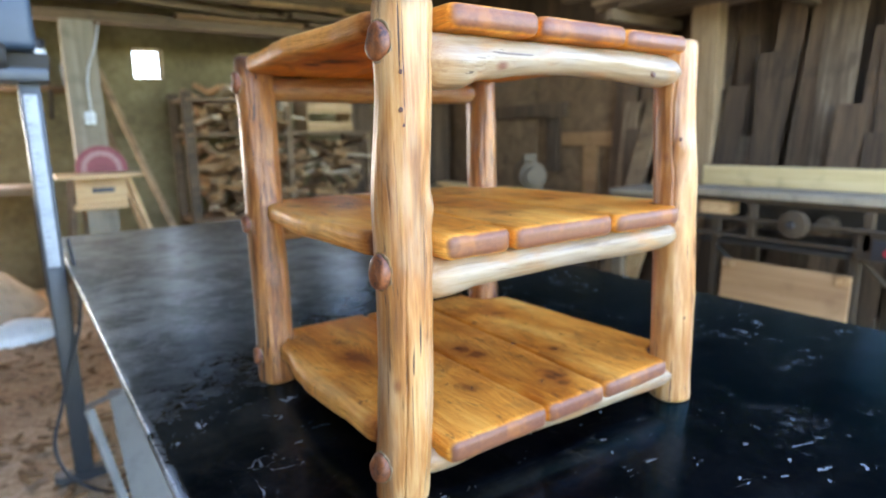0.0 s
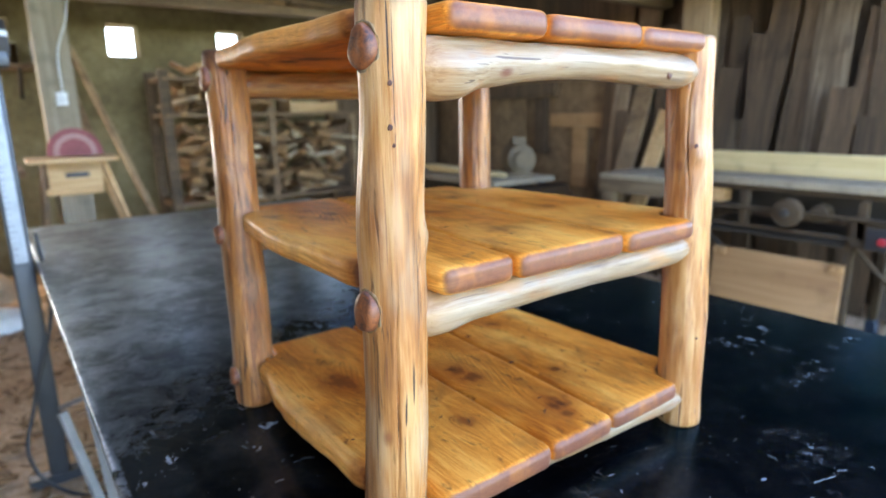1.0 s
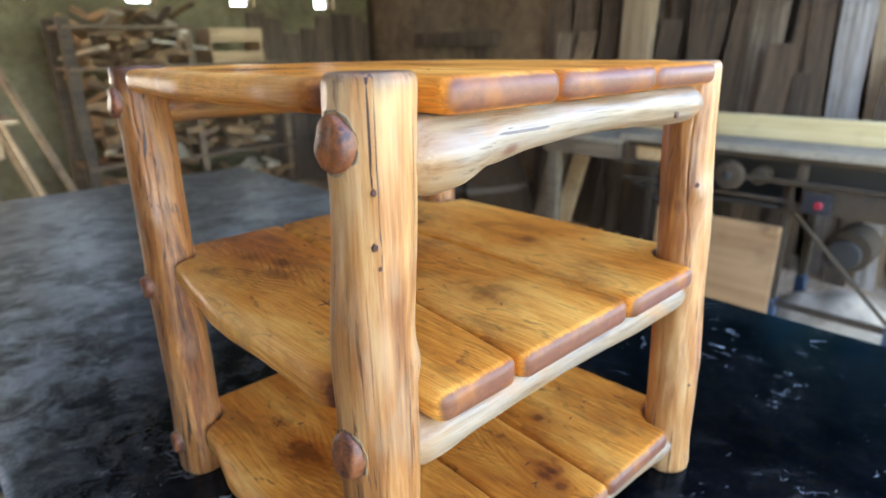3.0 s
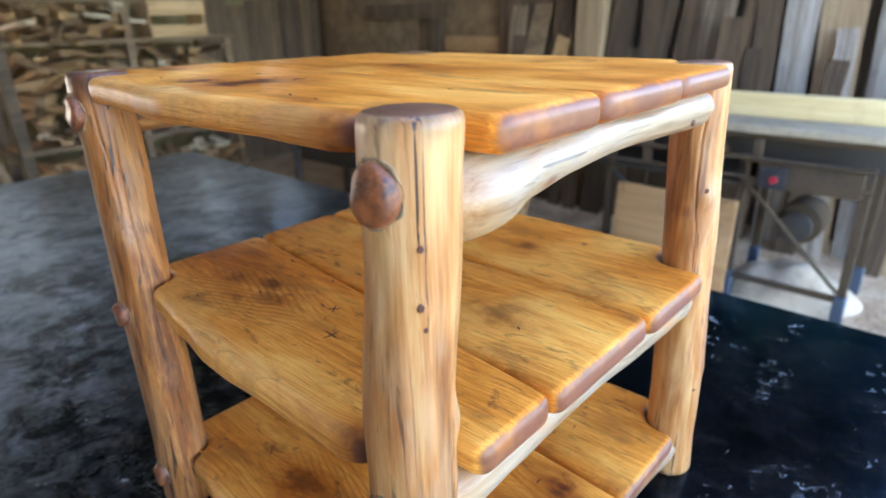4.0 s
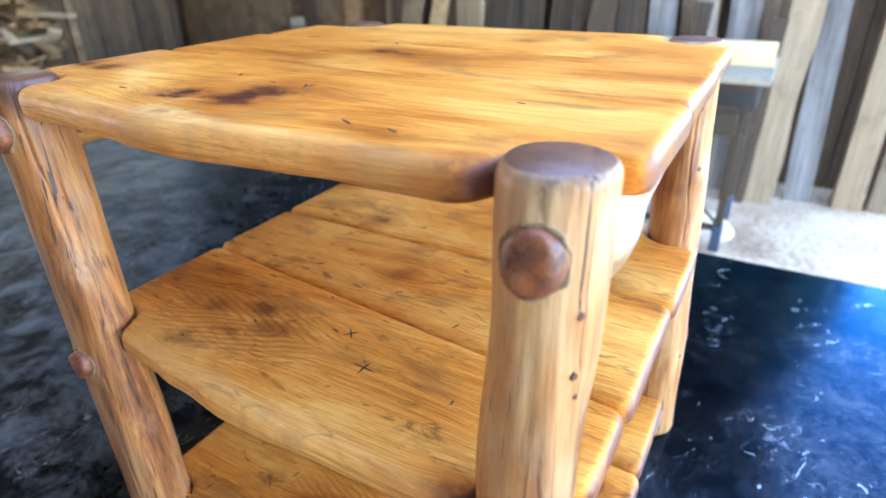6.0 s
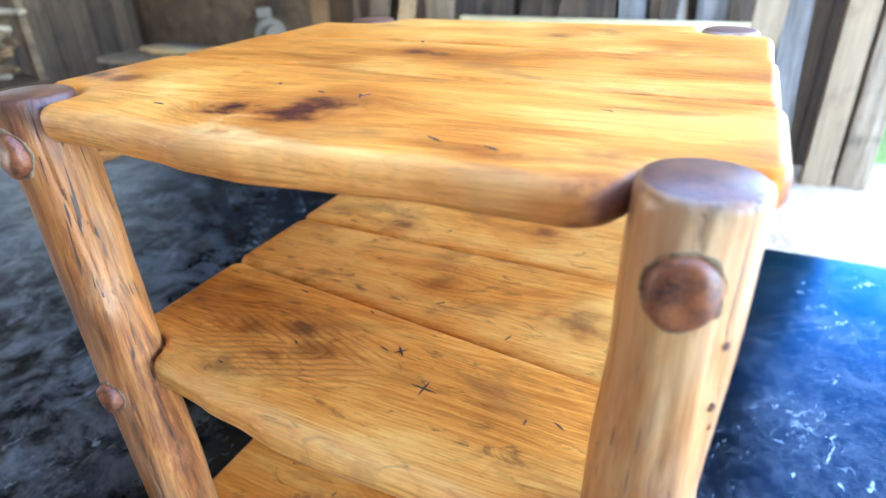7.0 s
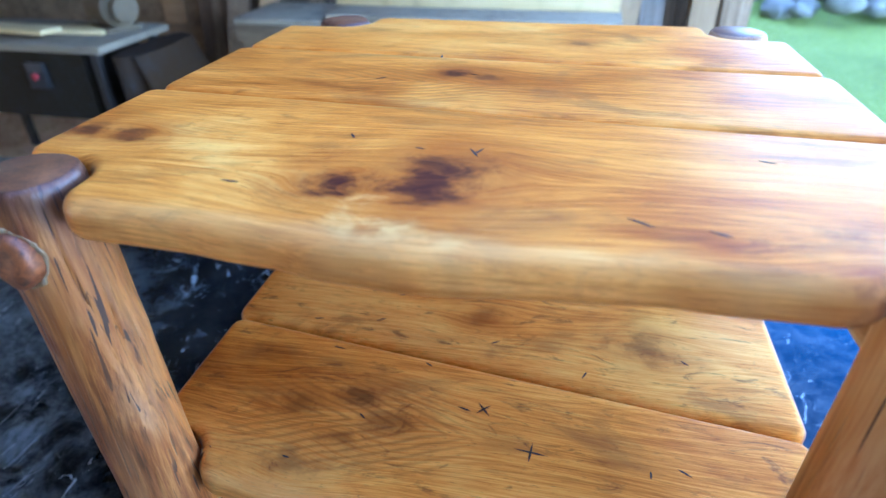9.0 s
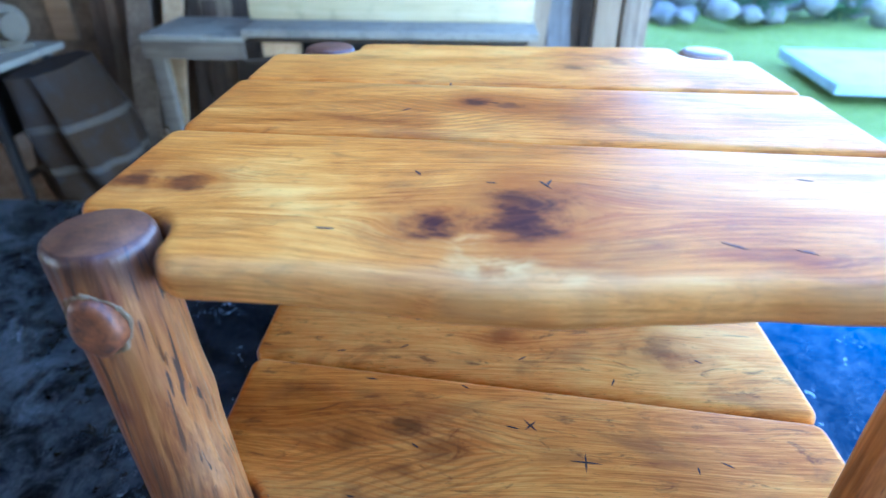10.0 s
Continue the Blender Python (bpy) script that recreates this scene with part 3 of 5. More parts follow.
def cord(name, points, r, material, parent):
    cu = bpy.data.curves.new(name, "CURVE")
    cu.dimensions, cu.bevel_depth, cu.bevel_resolution, cu.resolution_u = "3D", r, 2, 8
    s = cu.splines.new("BEZIER")
    s.bezier_points.add(len(points) - 1)
    for bp, c in zip(s.bezier_points, points):
        bp.co, bp.handle_left_type, bp.handle_right_type = c, "AUTO", "AUTO"
    cu.materials.append(material)
    tmp = bpy.data.objects.new(name, cu)
    me = bpy.data.meshes.new_from_object(tmp)
    bpy.data.objects.remove(tmp)
    ob = new(name, me)
    ob.parent = parent
    return ob

# ---- the setting: ground, floor, walls, ceiling ----
X0, X1, Y0, Y1, H = -2.2, 4.1, 1.2, 5.6, 3.0
EAST_END = -1.12


def grid_sheet(x0, x1, y0, y1, nx, ny, height):
    b = bmesh.new()
    vs = [[b.verts.new((x0 + (x1 - x0) * i / nx, y0 + (y1 - y0) * j / ny, 0)) for i in range(nx + 1)] for j in range(ny + 1)]
    for row in vs:
        for v in row:
            v.co.z = height(v.co.x, v.co.y)
    for j in range(ny):
        for i in range(nx):
            b.faces.new((vs[j][i], vs[j][i + 1], vs[j + 1][i + 1], vs[j + 1][i]))
    return b


def land(x, y):
    d = max(0.0, math.hypot(x - 0.5, y - 1.0) - 12.0)
    return -0.07 + 0.02 * noise.noise((x * 0.4, y * 0.4, 0)) + (d * 0.02 + 0.5 * noise.noise((x * 0.02, y * 0.02, 3)) if d > 0 else 0)


ring = [i * 0.5 for i in range(-40, 41)]
ext = sorted({*ring, *[s * v for s in (-1, 1) for v in (25, 32, 45, 70, 120, 250, 600, 1500, 3000)]})
b = bmesh.new()
vs = [[b.verts.new((x, y, land(x, y) if abs(x) < 300 and abs(y) < 300 else 4.0)) for x in ext] for y in ext]
for r0, r1 in zip(vs, vs[1:]):
    for i in range(len(ext) - 1):
        b.faces.new((r0[i], r0[i + 1], r1[i + 1], r1[i]))
solid("ground", b, MEADOW, "green meadow of short grass round the workshop", "ground", kind="structure")

fb = grid_sheet(X0 - 0.2, X1 + 0.25, -1.3, Y1 + 0.2, 110, 120, lambda x, y: 0.012 * noise.noise((x * 2.2, y * 2.2, 1)) + 0.006 * noise.noise((x * 9, y * 9, 4)))
solid("floor", fb, FLOOR, "trodden workshop floor strewn with pale sawdust and chips", "floor", kind="structure")

yb = grid_sheet(-9.0, 3.9, -10.0, -1.302, 90, 60, lambda x, y: -0.004 + 0.012 * noise.noise((x * 1.7, y * 1.7, 2)))
solid("yard", yb, GRAVEL, "pale gravel yard in front of the open workshop", "ground", kind="structure")

# north wall with its row of small square windows and a larger one over the side bench: centre x and z, width, height
WIN = [(-1.42, 1.38, 1.20, 0.80)] + [(0.58 + 0.98 * k, 2.02, 0.26, 0.28) for k in range(-1, 4)]
b = bmesh.new()
x = X0 - 0.2
for wx, wz, ww, wh in WIN:
    box((x, Y1, -0.1), (wx - ww / 2, Y1 + 0.22, H), bm=b)
    box((wx - ww / 2, Y1, -0.1), (wx + ww / 2, Y1 + 0.22, wz - wh / 2), bm=b)
    box((wx - ww / 2, Y1, wz + wh / 2), (wx + ww / 2, Y1 + 0.22, H), bm=b)
    x = wx + ww / 2
box((x, Y1, -0.1), (X1 + 0.1, Y1 + 0.22, H), bm=b)
bmesh.ops.remove_doubles(b, verts=b.verts, dist=1e-5)
wall_n = solid("wall_north", b, PLASTER, "old stained olive-grey plaster wall with small square windows", "wall", kind="structure", smooth=0)
for k, (wx, wz, ww, wh) in enumerate(WIN):
    w = thing(f"window_{k + 1}", pose(wx, Y1 + 0.11, wz), "small square window bright with daylight" if k else "larger window above the side bench", "window", kind="structure")
    u, v = ww / 2, wh / 2
    fr = box((-u, -0.03, -v), (u, 0.03, -v + 0.018), 0.002)
    box((-u, -0.03, v - 0.018), (u, 0.03, v), 0.002, bm=fr)
    box((-u, -0.03, -v + 0.018), (-u + 0.018, 0.03, v - 0.018), 0.002, bm=fr)
    box((u - 0.018, -0.03, -v + 0.018), (u, 0.03, v - 0.018), 0.002, bm=fr)
    part("window_frame", fr, SHELF_WOOD, w)
    p = part("pane", box((-u + 0.016, -0.003, -v + 0.016), (u - 0.016, 0.003, v - 0.016)), GLASS, w)
    p.visible_shadow = False

# boards nailed over the north wall beyond the rack
random.seed(17)
x = 2.55
while x < X1 - 0.02:
    w = min(random.uniform(0.16, 0.26), X1 - 0.004 - x)
    part("board", box((x, Y1 - 0.03 - random.uniform(0, 0.012), 0.02), (x + w - 0.006, Y1 - 0.002, random.uniform(1.62, 1.84)), 0.003, 1), BROWN_WOOD, wall_n)
    x += w

# west wall, closed part of the south wall, east wall behind the slabs
solid("wall_west", box((X0 - 0.2, 2.2, -0.1), (X0, Y1, H)), PLASTER, "old plaster wall", "wall", kind="structure", smooth=0)
# wall out of view, added to hold back sky light from the west
solid("wall_partition", box((-2.1, -2.6, -0.1), (-1.9, 2.198, H), 0.01), BROWN_WOOD, "unseen dark brown boarded wall added against light from the west", "wall", kind="structure")
wall_e = solid("wall_east", box((X1 + 0.052, EAST_END, -0.1), (X1 + 0.1, Y1, H)), BROWN_WOOD, "dark barn wall of upright boards", "wall", kind="structure", smooth=0)
random.seed(11)
y = EAST_END
while y < Y1:
    w = random.uniform(0.14, 0.24)
    part("board", box((X1 + random.uniform(0, 0.012), y, -0.1), (X1 + 0.05, min(y + w, Y1) - 0.004, H - 0.002), 0.003, 1), BROWN_WOOD, wall_e)
    y += w

# tall wall out of view, added to cast shade on the ground outside
solid("wall_next_bay", box((X1 + 0.15, -0.45, -0.1), (15.0, -0.25, 5.6)), BROWN_WOOD, "unseen plain wall added to shade the ground outside", "wall", kind="structure", smooth=0)

# roof out of view; its pieces and gap are placed to steer sky light
b = box((X0 - 0.2, Y0 - 0.05, H), (X1 + 0.5, Y1 + 0.2, H + 0.04))
box((-1.149, 0.40, H), (1.899, Y0 - 0.051, H + 0.04), bm=b)
box((1.9, -1.0, H), (X1 + 0.5, Y0 - 0.051, H + 0.04), bm=b)
box((X0 - 0.2, -2.6, H), (-1.15, Y0 - 0.051, H + 0.04), bm=b)
# overhang added to keep sun from falling in through the north windows
box((X0 - 0.2, Y1 + 0.201, H), (X1 + 0.5, Y1 + 1.6, H + 0.04), bm=b)
y = Y0
while y < Y1:
    box((X0 - 0.2, y, H - 0.16), (X1 + 0.3, y + 0.08, H - 0.002), 0.004, 1, b)
    y += 0.62
box((X0, 3.0, H - 0.34), (X1, 3.16, H - 0.162), 0.01, 1, b)
solid("ceiling", b, BEAM_X, "unseen dark boarded ceiling on rough timber joists, laid out to steer daylight", "ceiling", kind="structure", smooth=0)
b = box((X0, Y0 - 0.06, H - 0.24), (X1 + 0.1, Y0 + 0.08, H - 0.17), 0.01)
solid("trim_eave_beam", b, BEAM_X, "rough timber beam along the open front of the roof", "beam", kind="structure")


# ---- the steel bench ----
BX0, BX1, BY0, BY1, BZ = -0.462, 0.935, -0.95, 2.56, 0.85
bench = thing("workbench", pose(0, 0, 0), "large steel welding bench with a dark scratched paint-spotted top", "workbench")
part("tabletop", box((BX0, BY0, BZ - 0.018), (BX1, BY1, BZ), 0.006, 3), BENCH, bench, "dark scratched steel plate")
for nm, lo, hi in (("side_rail", (BX0 + 0.03, BY0 + 0.03, BZ - 0.1), (BX0 + 0.08, BY1 - 0.03, BZ - 0.019)),
                   ("side_rail", (BX1 - 0.08, BY0 + 0.03, BZ - 0.1), (BX1 - 0.03, BY1 - 0.03, BZ - 0.019)),
                   ("end_rail", (BX0 + 0.081, BY0 + 0.03, BZ - 0.1), (BX1 - 0.081, BY0 + 0.08, BZ - 0.019)),
                   ("end_rail", (BX0 + 0.081, BY1 - 0.08, BZ - 0.1), (BX1 - 0.081, BY1 - 0.03, BZ - 0.019))):
    part(nm, box(lo, hi, 0.004), DARK_STEEL, bench)
for lx in (BX0 + 0.30, BX1 - 0.055):
    for ly in (BY0 + 0.06, (BY0 + BY1) / 2, BY1 - 0.06):
        part("leg", box((lx - 0.03, ly - 0.03, 0.0), (lx + 0.03, ly + 0.03, BZ - 0.101), 0.004), DARK_STEEL, bench)


# ---- the log side table ----
table = thing("side_table", pose(0, 0, BZ), "three-tier rustic side table of peeled logs and honey-stained pine planks", "side table")


PR = 0.0325


def post_axis(foot, head, sway, seed, t):
    """The wavering middle line of a post at a share t of its height."""
    return tuple(foot[i] + (head[i] - foot[i]) * t + sway * (noise.noise((t * 1.9, seed, k)) + 0.4 * noise.noise((t * 5.5, seed, k + 1.8))) for i, k in ((0, 0.3), (1, 7.3)))


def post_girth(t, a, height, seed, knobs):
    """The radius of a post in the direction a: uneven, hewn in ridges, swollen at its knots (height share, angle, size, push)."""
    ca, sa = math.cos(a), math.sin(a)
    r = PR * (1.03 - 0.04 * t)
    r *= 1 + 0.06 * noise.noise((ca * 1.1 + seed * 3.7, sa * 1.1, t * 4.0)) + 0.022 * noise.noise((ca * 3.2 + seed, sa * 3.2, t * 7)) + 0.013 * noise.noise((ca * 9 + seed, sa * 9, t * 6))
    for kt, ka, size, push in knobs:
        da = (a - ka + math.pi) % (2 * math.pi) - math.pi
        r += push * math.exp(-((t - kt) * height / size) ** 2 - (da * PR / size) ** 2)
    return r


def post_skin(foot, head, height, seed, knobs, checks, sway):
    """A peeled upright log with open drying checks (angle, from and to in height shares, depth)."""
    n, m = 144, 84
    ts = [0.0, 0.003, 0.008, 0.014] + [0.022 + 0.958 * i / m for i in range(m + 1)] + [0.9865, 0.992, 0.9965, 0.9995]
    shrink = {0: 0.90, 1: 0.955, 2: 0.98, len(ts) - 1: 0.87, len(ts) - 2: 0.945, len(ts) - 3: 0.98}
    rings = []
    for k, t in enumerate(ts):
        cx, cy = post_axis(foot, head, sway, seed, t)
        cracks = []
        for c, (ka, t0, t1, deep) in enumerate(checks):
            if t0 < t < t1:
                wander = ka + 0.10 * noise.noise((t * 6.0, c * 3.1 + seed, 1.0)) + 0.05 * noise.noise((t * 21.0, c * 3.1 + seed, 5.0))
                cracks.append((wander, deep * min(1.0, (t - t0) * 9, (t1 - t) * 9) * (0.45 + 0.75 * abs(noise.noise((t * 13.0, c + seed, 9.0))))))
        row = []
        for i in range(n):
            a = 2 * math.pi * i / n
            r = post_girth(t, a, height, seed, knobs) * shrink.get(k, 1.0)
            for wander, deep in cracks:
                da = (a - wander + math.pi) % (2 * math.pi) - math.pi
                r -= deep * max(0.0, 1 - abs(da) / 0.048)
            row.append((cx + r * math.cos(a), cy + r * math.sin(a), t * height))
        rings.append(row)
    return loft(rings, True, 1)


# per post: foot, head, seed, height, knots, drying checks, how far it wavers
POSTS = [((-0.232, -0.222), (-0.222, -0.242), 1.0, 0.584,
          ((0.62, 5.62, 0.016, 0.0040), (0.80, 4.08, 0.008, 0.0014), (0.868, 4.08, 0.007, 0.0012), (0.925, 3.2, 0.024, 0.0020), (0.50, 3.15, 0.024, 0.0025), (0.09, 3.15, 0.024, 0.0025)),
          ((4.20, -0.05, 0.60, 0.0034), (5.02, 0.02, 0.66, 0.0034), (4.62, 0.05, 0.34, 0.0022), (4.36, 0.64, 0.97, 0.0007), (5.30, 0.28, 0.55, 0.0022), (3.74, 0.86, 1.02, 0.0011), (3.86, 0.30, 0.56, 0.0020)), 0.0045),
         ((-0.222, 0.238), (-0.210, 0.281), 2.0, 0.583,
          ((0.92, 3.15, 0.024, 0.0030), (0.50, 3.15, 0.020, 0.0020), (0.09, 3.15, 0.020, 0.0020), (0.66, 4.0, 0.020, 0.0025), (0.32, 4.6, 0.022, 0.0022), (0.78, 5.0, 0.018, 0.0020)),
          ((5.05, -0.05, 0.50, 0.0036), (4.05, 0.68, 1.02, 0.0030), (4.45, 0.52, 0.99, 0.0028), (4.30, 0.10, 0.44, 0.0026), (3.80, 0.36, 0.66, 0.0026), (4.75, 0.62, 0.90, 0.0024), (3.55, 0.08, 0.40, 0.0026)), 0.0055),
         ((0.282, -0.255), (0.288, -0.230), 3.0, 0.578,
          ((0.72, 4.1, 0.014, 0.0030), (0.30, 4.9, 0.009, 0.0018), (0.50, 3.6, 0.020, 0.0016)),
          ((3.66, 0.52, 0.99, 0.0030), (4.2, 0.05, 0.38, 0.0022), (4.5, 0.55, 0.80, 0.0018)), 0.0045),
         ((0.273, 0.230), (0.285, 0.250), 4.0, 0.578, ((0.5, 3.0, 0.010, 0.0025),), ((4.2, 0.30, 0.95, 0.0030), (3.7, 0.60, 0.90, 0.0026)), 0.0045)]
TOPS = (0.08, 0.33, 0.58)
THICK = 0.030
KNOBZ = (0.053, 0.293, 0.539)
for (bx, by), (tx, ty), seed, height, knobs, checks, sway in POSTS:
    # back posts get the darker wood that also carries part of their shade
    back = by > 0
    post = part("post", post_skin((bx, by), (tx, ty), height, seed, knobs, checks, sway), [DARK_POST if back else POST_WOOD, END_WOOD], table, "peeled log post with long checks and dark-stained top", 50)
    if bx < 0:
        for z, (kw, kh, out) in zip(KNOBZ, (((0.0150, 0.0190, 0.0085), (0.0160, 0.0205, 0.0090), (0.0172, 0.0200, 0.0070)), ((0.0130, 0.0165, 0.0080), (0.0125, 0.0155, 0.0095), (0.0155, 0.0195, 0.0060)))[back]):
            def on_post(dy, dz):
                """The place on the post's west face, dy and dz from the tenon's middle."""
                t = (z + dz) / height
                ax, ay = post_axis((bx, by), (tx, ty), sway, seed, t)
                a = math.pi + math.asin(max(-1.0, min(1.0, -dy / PR))) + 0.06
                r = post_girth(t, a, height, seed, knobs)
                return ax + r * math.cos(a), ay + r * math.sin(a), z + dz

            rings = []
            middle = on_post(0, 0)
            for h, s in ((-0.9, 1.0), (0.05, 1.0), (0.45, 0.975), (0.74, 0.90), (0.92, 0.76), (0.99, 0.55), (0.96, 0.30), (0.93, 0.10)):
                ring = []
                for i in range(30):
                    a = 2 * math.pi * i / 30
                    hew = 1 + 0.07 * noise.noise((math.cos(a) * 1.6, math.sin(a) * 1.6, seed * 3 + z * 20))
                    dy, dz = s * kw * math.cos(a) * hew, s * kh * math.sin(a) * hew
                    px, py, pz = on_post(dy, dz)
                    flat = middle[0] + 0.10 * dz
                    blend = max(0.0, min(1.0, h)) * 0.75
                    rise = out * h * (0.85 + 0.40 * noise.noise((dy * 75, dz * 75, seed + z * 7)))
                    ring.append((px + (flat - px) * blend - rise, py, pz))
                rings.append(ring)
            tenon = part("tenon_end", loft(rings), KNOB_WOOD, table, "rounded reddish-brown tenon end", 60)
            rim, count = [], 72
            for i in range(count):
                a = 2 * math.pi * i / count
                o = 1.06 + 0.06 * noise.noise((math.cos(a) * 4, math.sin(a) * 4, seed + z * 9))
                thick = 0.0014 * max(0.12, 0.50 + 1.0 * noise.noise((math.cos(a) * 3, math.sin(a) * 3, seed + z)) + 0.6 * noise.noise((math.cos(a) * 17, math.sin(a) * 17, seed)) + 0.25 * math.sin(a))
                px, py, pz = on_post(o * kw * math.cos(a), o * kh * math.sin(a))
                rim.append([(px - thick * math.cos(b), py + math.cos(a) * thick * 1.5 * math.sin(b), pz + math.sin(a) * thick * 1.5 * math.sin(b)) for b in (2 * math.pi * j / 6 for j in range(6))])
            part("rim", loft(rim + [rim[0]], False), CHIP_WOOD, tenon, "pale chipped rim of the mortise", 50)


BEND, LOBE, WIDE, TURN_IN = 0.018, 0.025, 0.032, 0.0145


def outline(x0, x1, y0, y1, live, seed, notches, corner=0.0145):
    """A plank seen from above: straight or wavering long edges, round corners, round notches at the posts."""
    pts = []

    def line(p, q, wave, k):
        steps = max(2, int((Vector(q) - Vector(p)).length / 0.008))
        for i in range(steps):
            t = i / steps
            x, y = p[0] + (q[0] - p[0]) * t, p[1] + (q[1] - p[1]) * t
            ease = min(1.0, 6 * t, 6 * (1 - t))
            x += wave * (0.5 * noise.noise((y * 9.0, seed, k)) + 0.35 * noise.noise((y * 26.0, seed, k))) * ease
            if k == 4:
                x -= 1.6 * wave * math.exp(-((y - 0.03) / 0.10) ** 2) * ease
            pts.append(Vector((x, y)))

    def arc(c, r, a0, a1, n=7):
        for i in range(n):
            a = radians(a0 + (a1 - a0) * i / n)
            pts.append(Vector((c[0] + r * math.cos(a), c[1] + r * math.sin(a))))

    def corner_at(cx, cy, sx, sy, a0):
        """A round corner, or a notch round a post that stands in it, counter-clockwise."""
        key = (sx, sy)
        if key in notches:
            (px, py), r = notches[key]
            if a0 == 180:      # x0, y0: coming down the left edge
                arc((cx + WIDE, py + r + WIDE), WIDE, 180, 264)
                arc((px, py), r, 84, 6, 14)
                arc((px + r + TURN_IN, cy + TURN_IN), TURN_IN, 185, 270)
            elif a0 == 270:    # x1, y0
                arc((px - r - TURN_IN, cy + TURN_IN), TURN_IN, 270, 355)
                arc((px, py), r, 174, 96, 14)
                arc((cx - BEND, py + r + BEND), BEND, 278, 360)
            elif a0 == 0:      # x1, y1
                arc((cx - BEND, py - r - BEND), BEND, 0, 82)
                arc((px, py), r, 264, 186, 14)
                arc((px - r - TURN_IN, cy - TURN_IN), TURN_IN, 5, 90)
            else:              # x0, y1
                arc((px + r + TURN_IN, cy - TURN_IN), TURN_IN, 90, 175)
                arc((px, py), r, 354, 276, 14)
                arc((cx + LOBE, py - r - LOBE), LOBE, 96, 180, 9)
        else:
            c = (cx - sx * corner, cy - sy * corner)
            arc(c, corner, a0, a0 + 90)

    corner_at(x0[0], y0, -1, -1, 180)
    if (1, -1) not in notches:
        line((notches[(-1, -1)][0][0] + notches[(-1, -1)][1] + TURN_IN + 0.003 if (-1, -1) in notches else x0[0] + corner, y0), (x1[0] - corner, y0), 0, 1)
    else:
        line((x0[0] + corner, y0), (notches[(1, -1)][0][0] - notches[(1, -1)][1] - TURN_IN - 0.003, y0), 0, 1)
    corner_at(x1[0], y0, 1, -1, 270)
    ya = notches[(1, -1)][0][1] + notches[(1, -1)][1] + BEND + 0.004 if (1, -1) in notches else y0 + corner
    yb = notches[(1, 1)][0][1] - notches[(1, 1)][1] - BEND - 0.004 if (1, 1) in notches else y1 - corner
    line((x1[0], ya), (x1[1], yb), live[1], 2)
    corner_at(x1[1], y1, 1, 1, 0)
    xa = notches[(1, 1)][0][0] - notches[(1, 1)][1] - TURN_IN - 0.003 if (1, 1) in notches else x1[1] - corner
    xb = notches[(-1, 1)][0][0] + notches[(-1, 1)][1] + TURN_IN + 0.003 if (-1, 1) in notches else x0[1] + corner
    line((xa, y1), (xb, y1), 0, 3)
    corner_at(x0[1], y1, -1, 1, 90)
    ya = notches[(-1, 1)][0][1] - notches[(-1, 1)][1] - LOBE - 0.004 if (-1, 1) in notches else y1 - corner
    yb = notches[(-1, -1)][0][1] + notches[(-1, -1)][1] + WIDE + 0.004 if (-1, -1) in notches else y0 + corner
    line((x0[1], ya), (x0[0], yb), live[0], 4)
    return pts


def plank_mesh(pts, z0, z1, r):
    """A board with softened edges: the outline drawn in towards the top and the underside."""
    k = len(pts)
    nrm = []
    for i in range(k):
        t = pts[(i + 1) % k] - pts[i - 1]
        nrm.append(Vector((t.y, -t.x)).normalized())
    rings = []
    lip = [(r * (1 - math.cos(a)), r * (1 - math.sin(a))) for a in (radians(d) for d in (0, 18, 36, 54, 72, 90))]
    for dz, inset in [(l[0], l[1]) for l in lip] + [((z1 - z0) - l[0], l[1]) for l in lip[::-1]]:
        z = z0 + dz
        rings.append([(*(p - nv * inset), z) for p, nv in zip(pts, nrm)])
    b = loft(rings, False)
    b.verts.ensure_lookup_table()
    for row, first in ((rings[0], 0), (rings[-1], (len(rings) - 1) * k)):
        flat = [Vector(v[:2]) for v in row]
        out, _, tris, origin, _, _ = geometry.delaunay_2d_cdt(flat, [(i, (i + 1) % k) for i in range(k)], [], 1, 1e-6)
        own = [b.verts[first + o[0]] if o else b.verts.new((*v, row[0][2])) for v, o in zip(out, origin)]
        b.verts.ensure_lookup_table()
        for t in tris:
            tri = [own[i] for i in t]
            if len(set(tri)) == 3 and not b.faces.get(tri):
                b.faces.new(tri)
    return b


def at_z(i, z):
    (bx, by), (tx, ty) = POSTS[i][0], POSTS[i][1]
    f = z / 0.58
    return (bx + (tx - bx) * f, by + (ty - by) * f)


# per shelf: left edge, first joint, second joint, right edge (front x, back x), front y, back y
SHELVES = [((-0.247, -0.230), (-0.029, -0.020), (0.092, 0.120), (0.312, 0.305), -0.276, 0.270),
           ((-0.248, -0.228), (-0.090, -0.030), (0.098, 0.108), (0.314, 0.308), -0.276, 0.292),
           ((-0.243, -0.240), (-0.052, -0.026), (0.112, 0.132), (0.316, 0.312), -0.278, 0.318)]
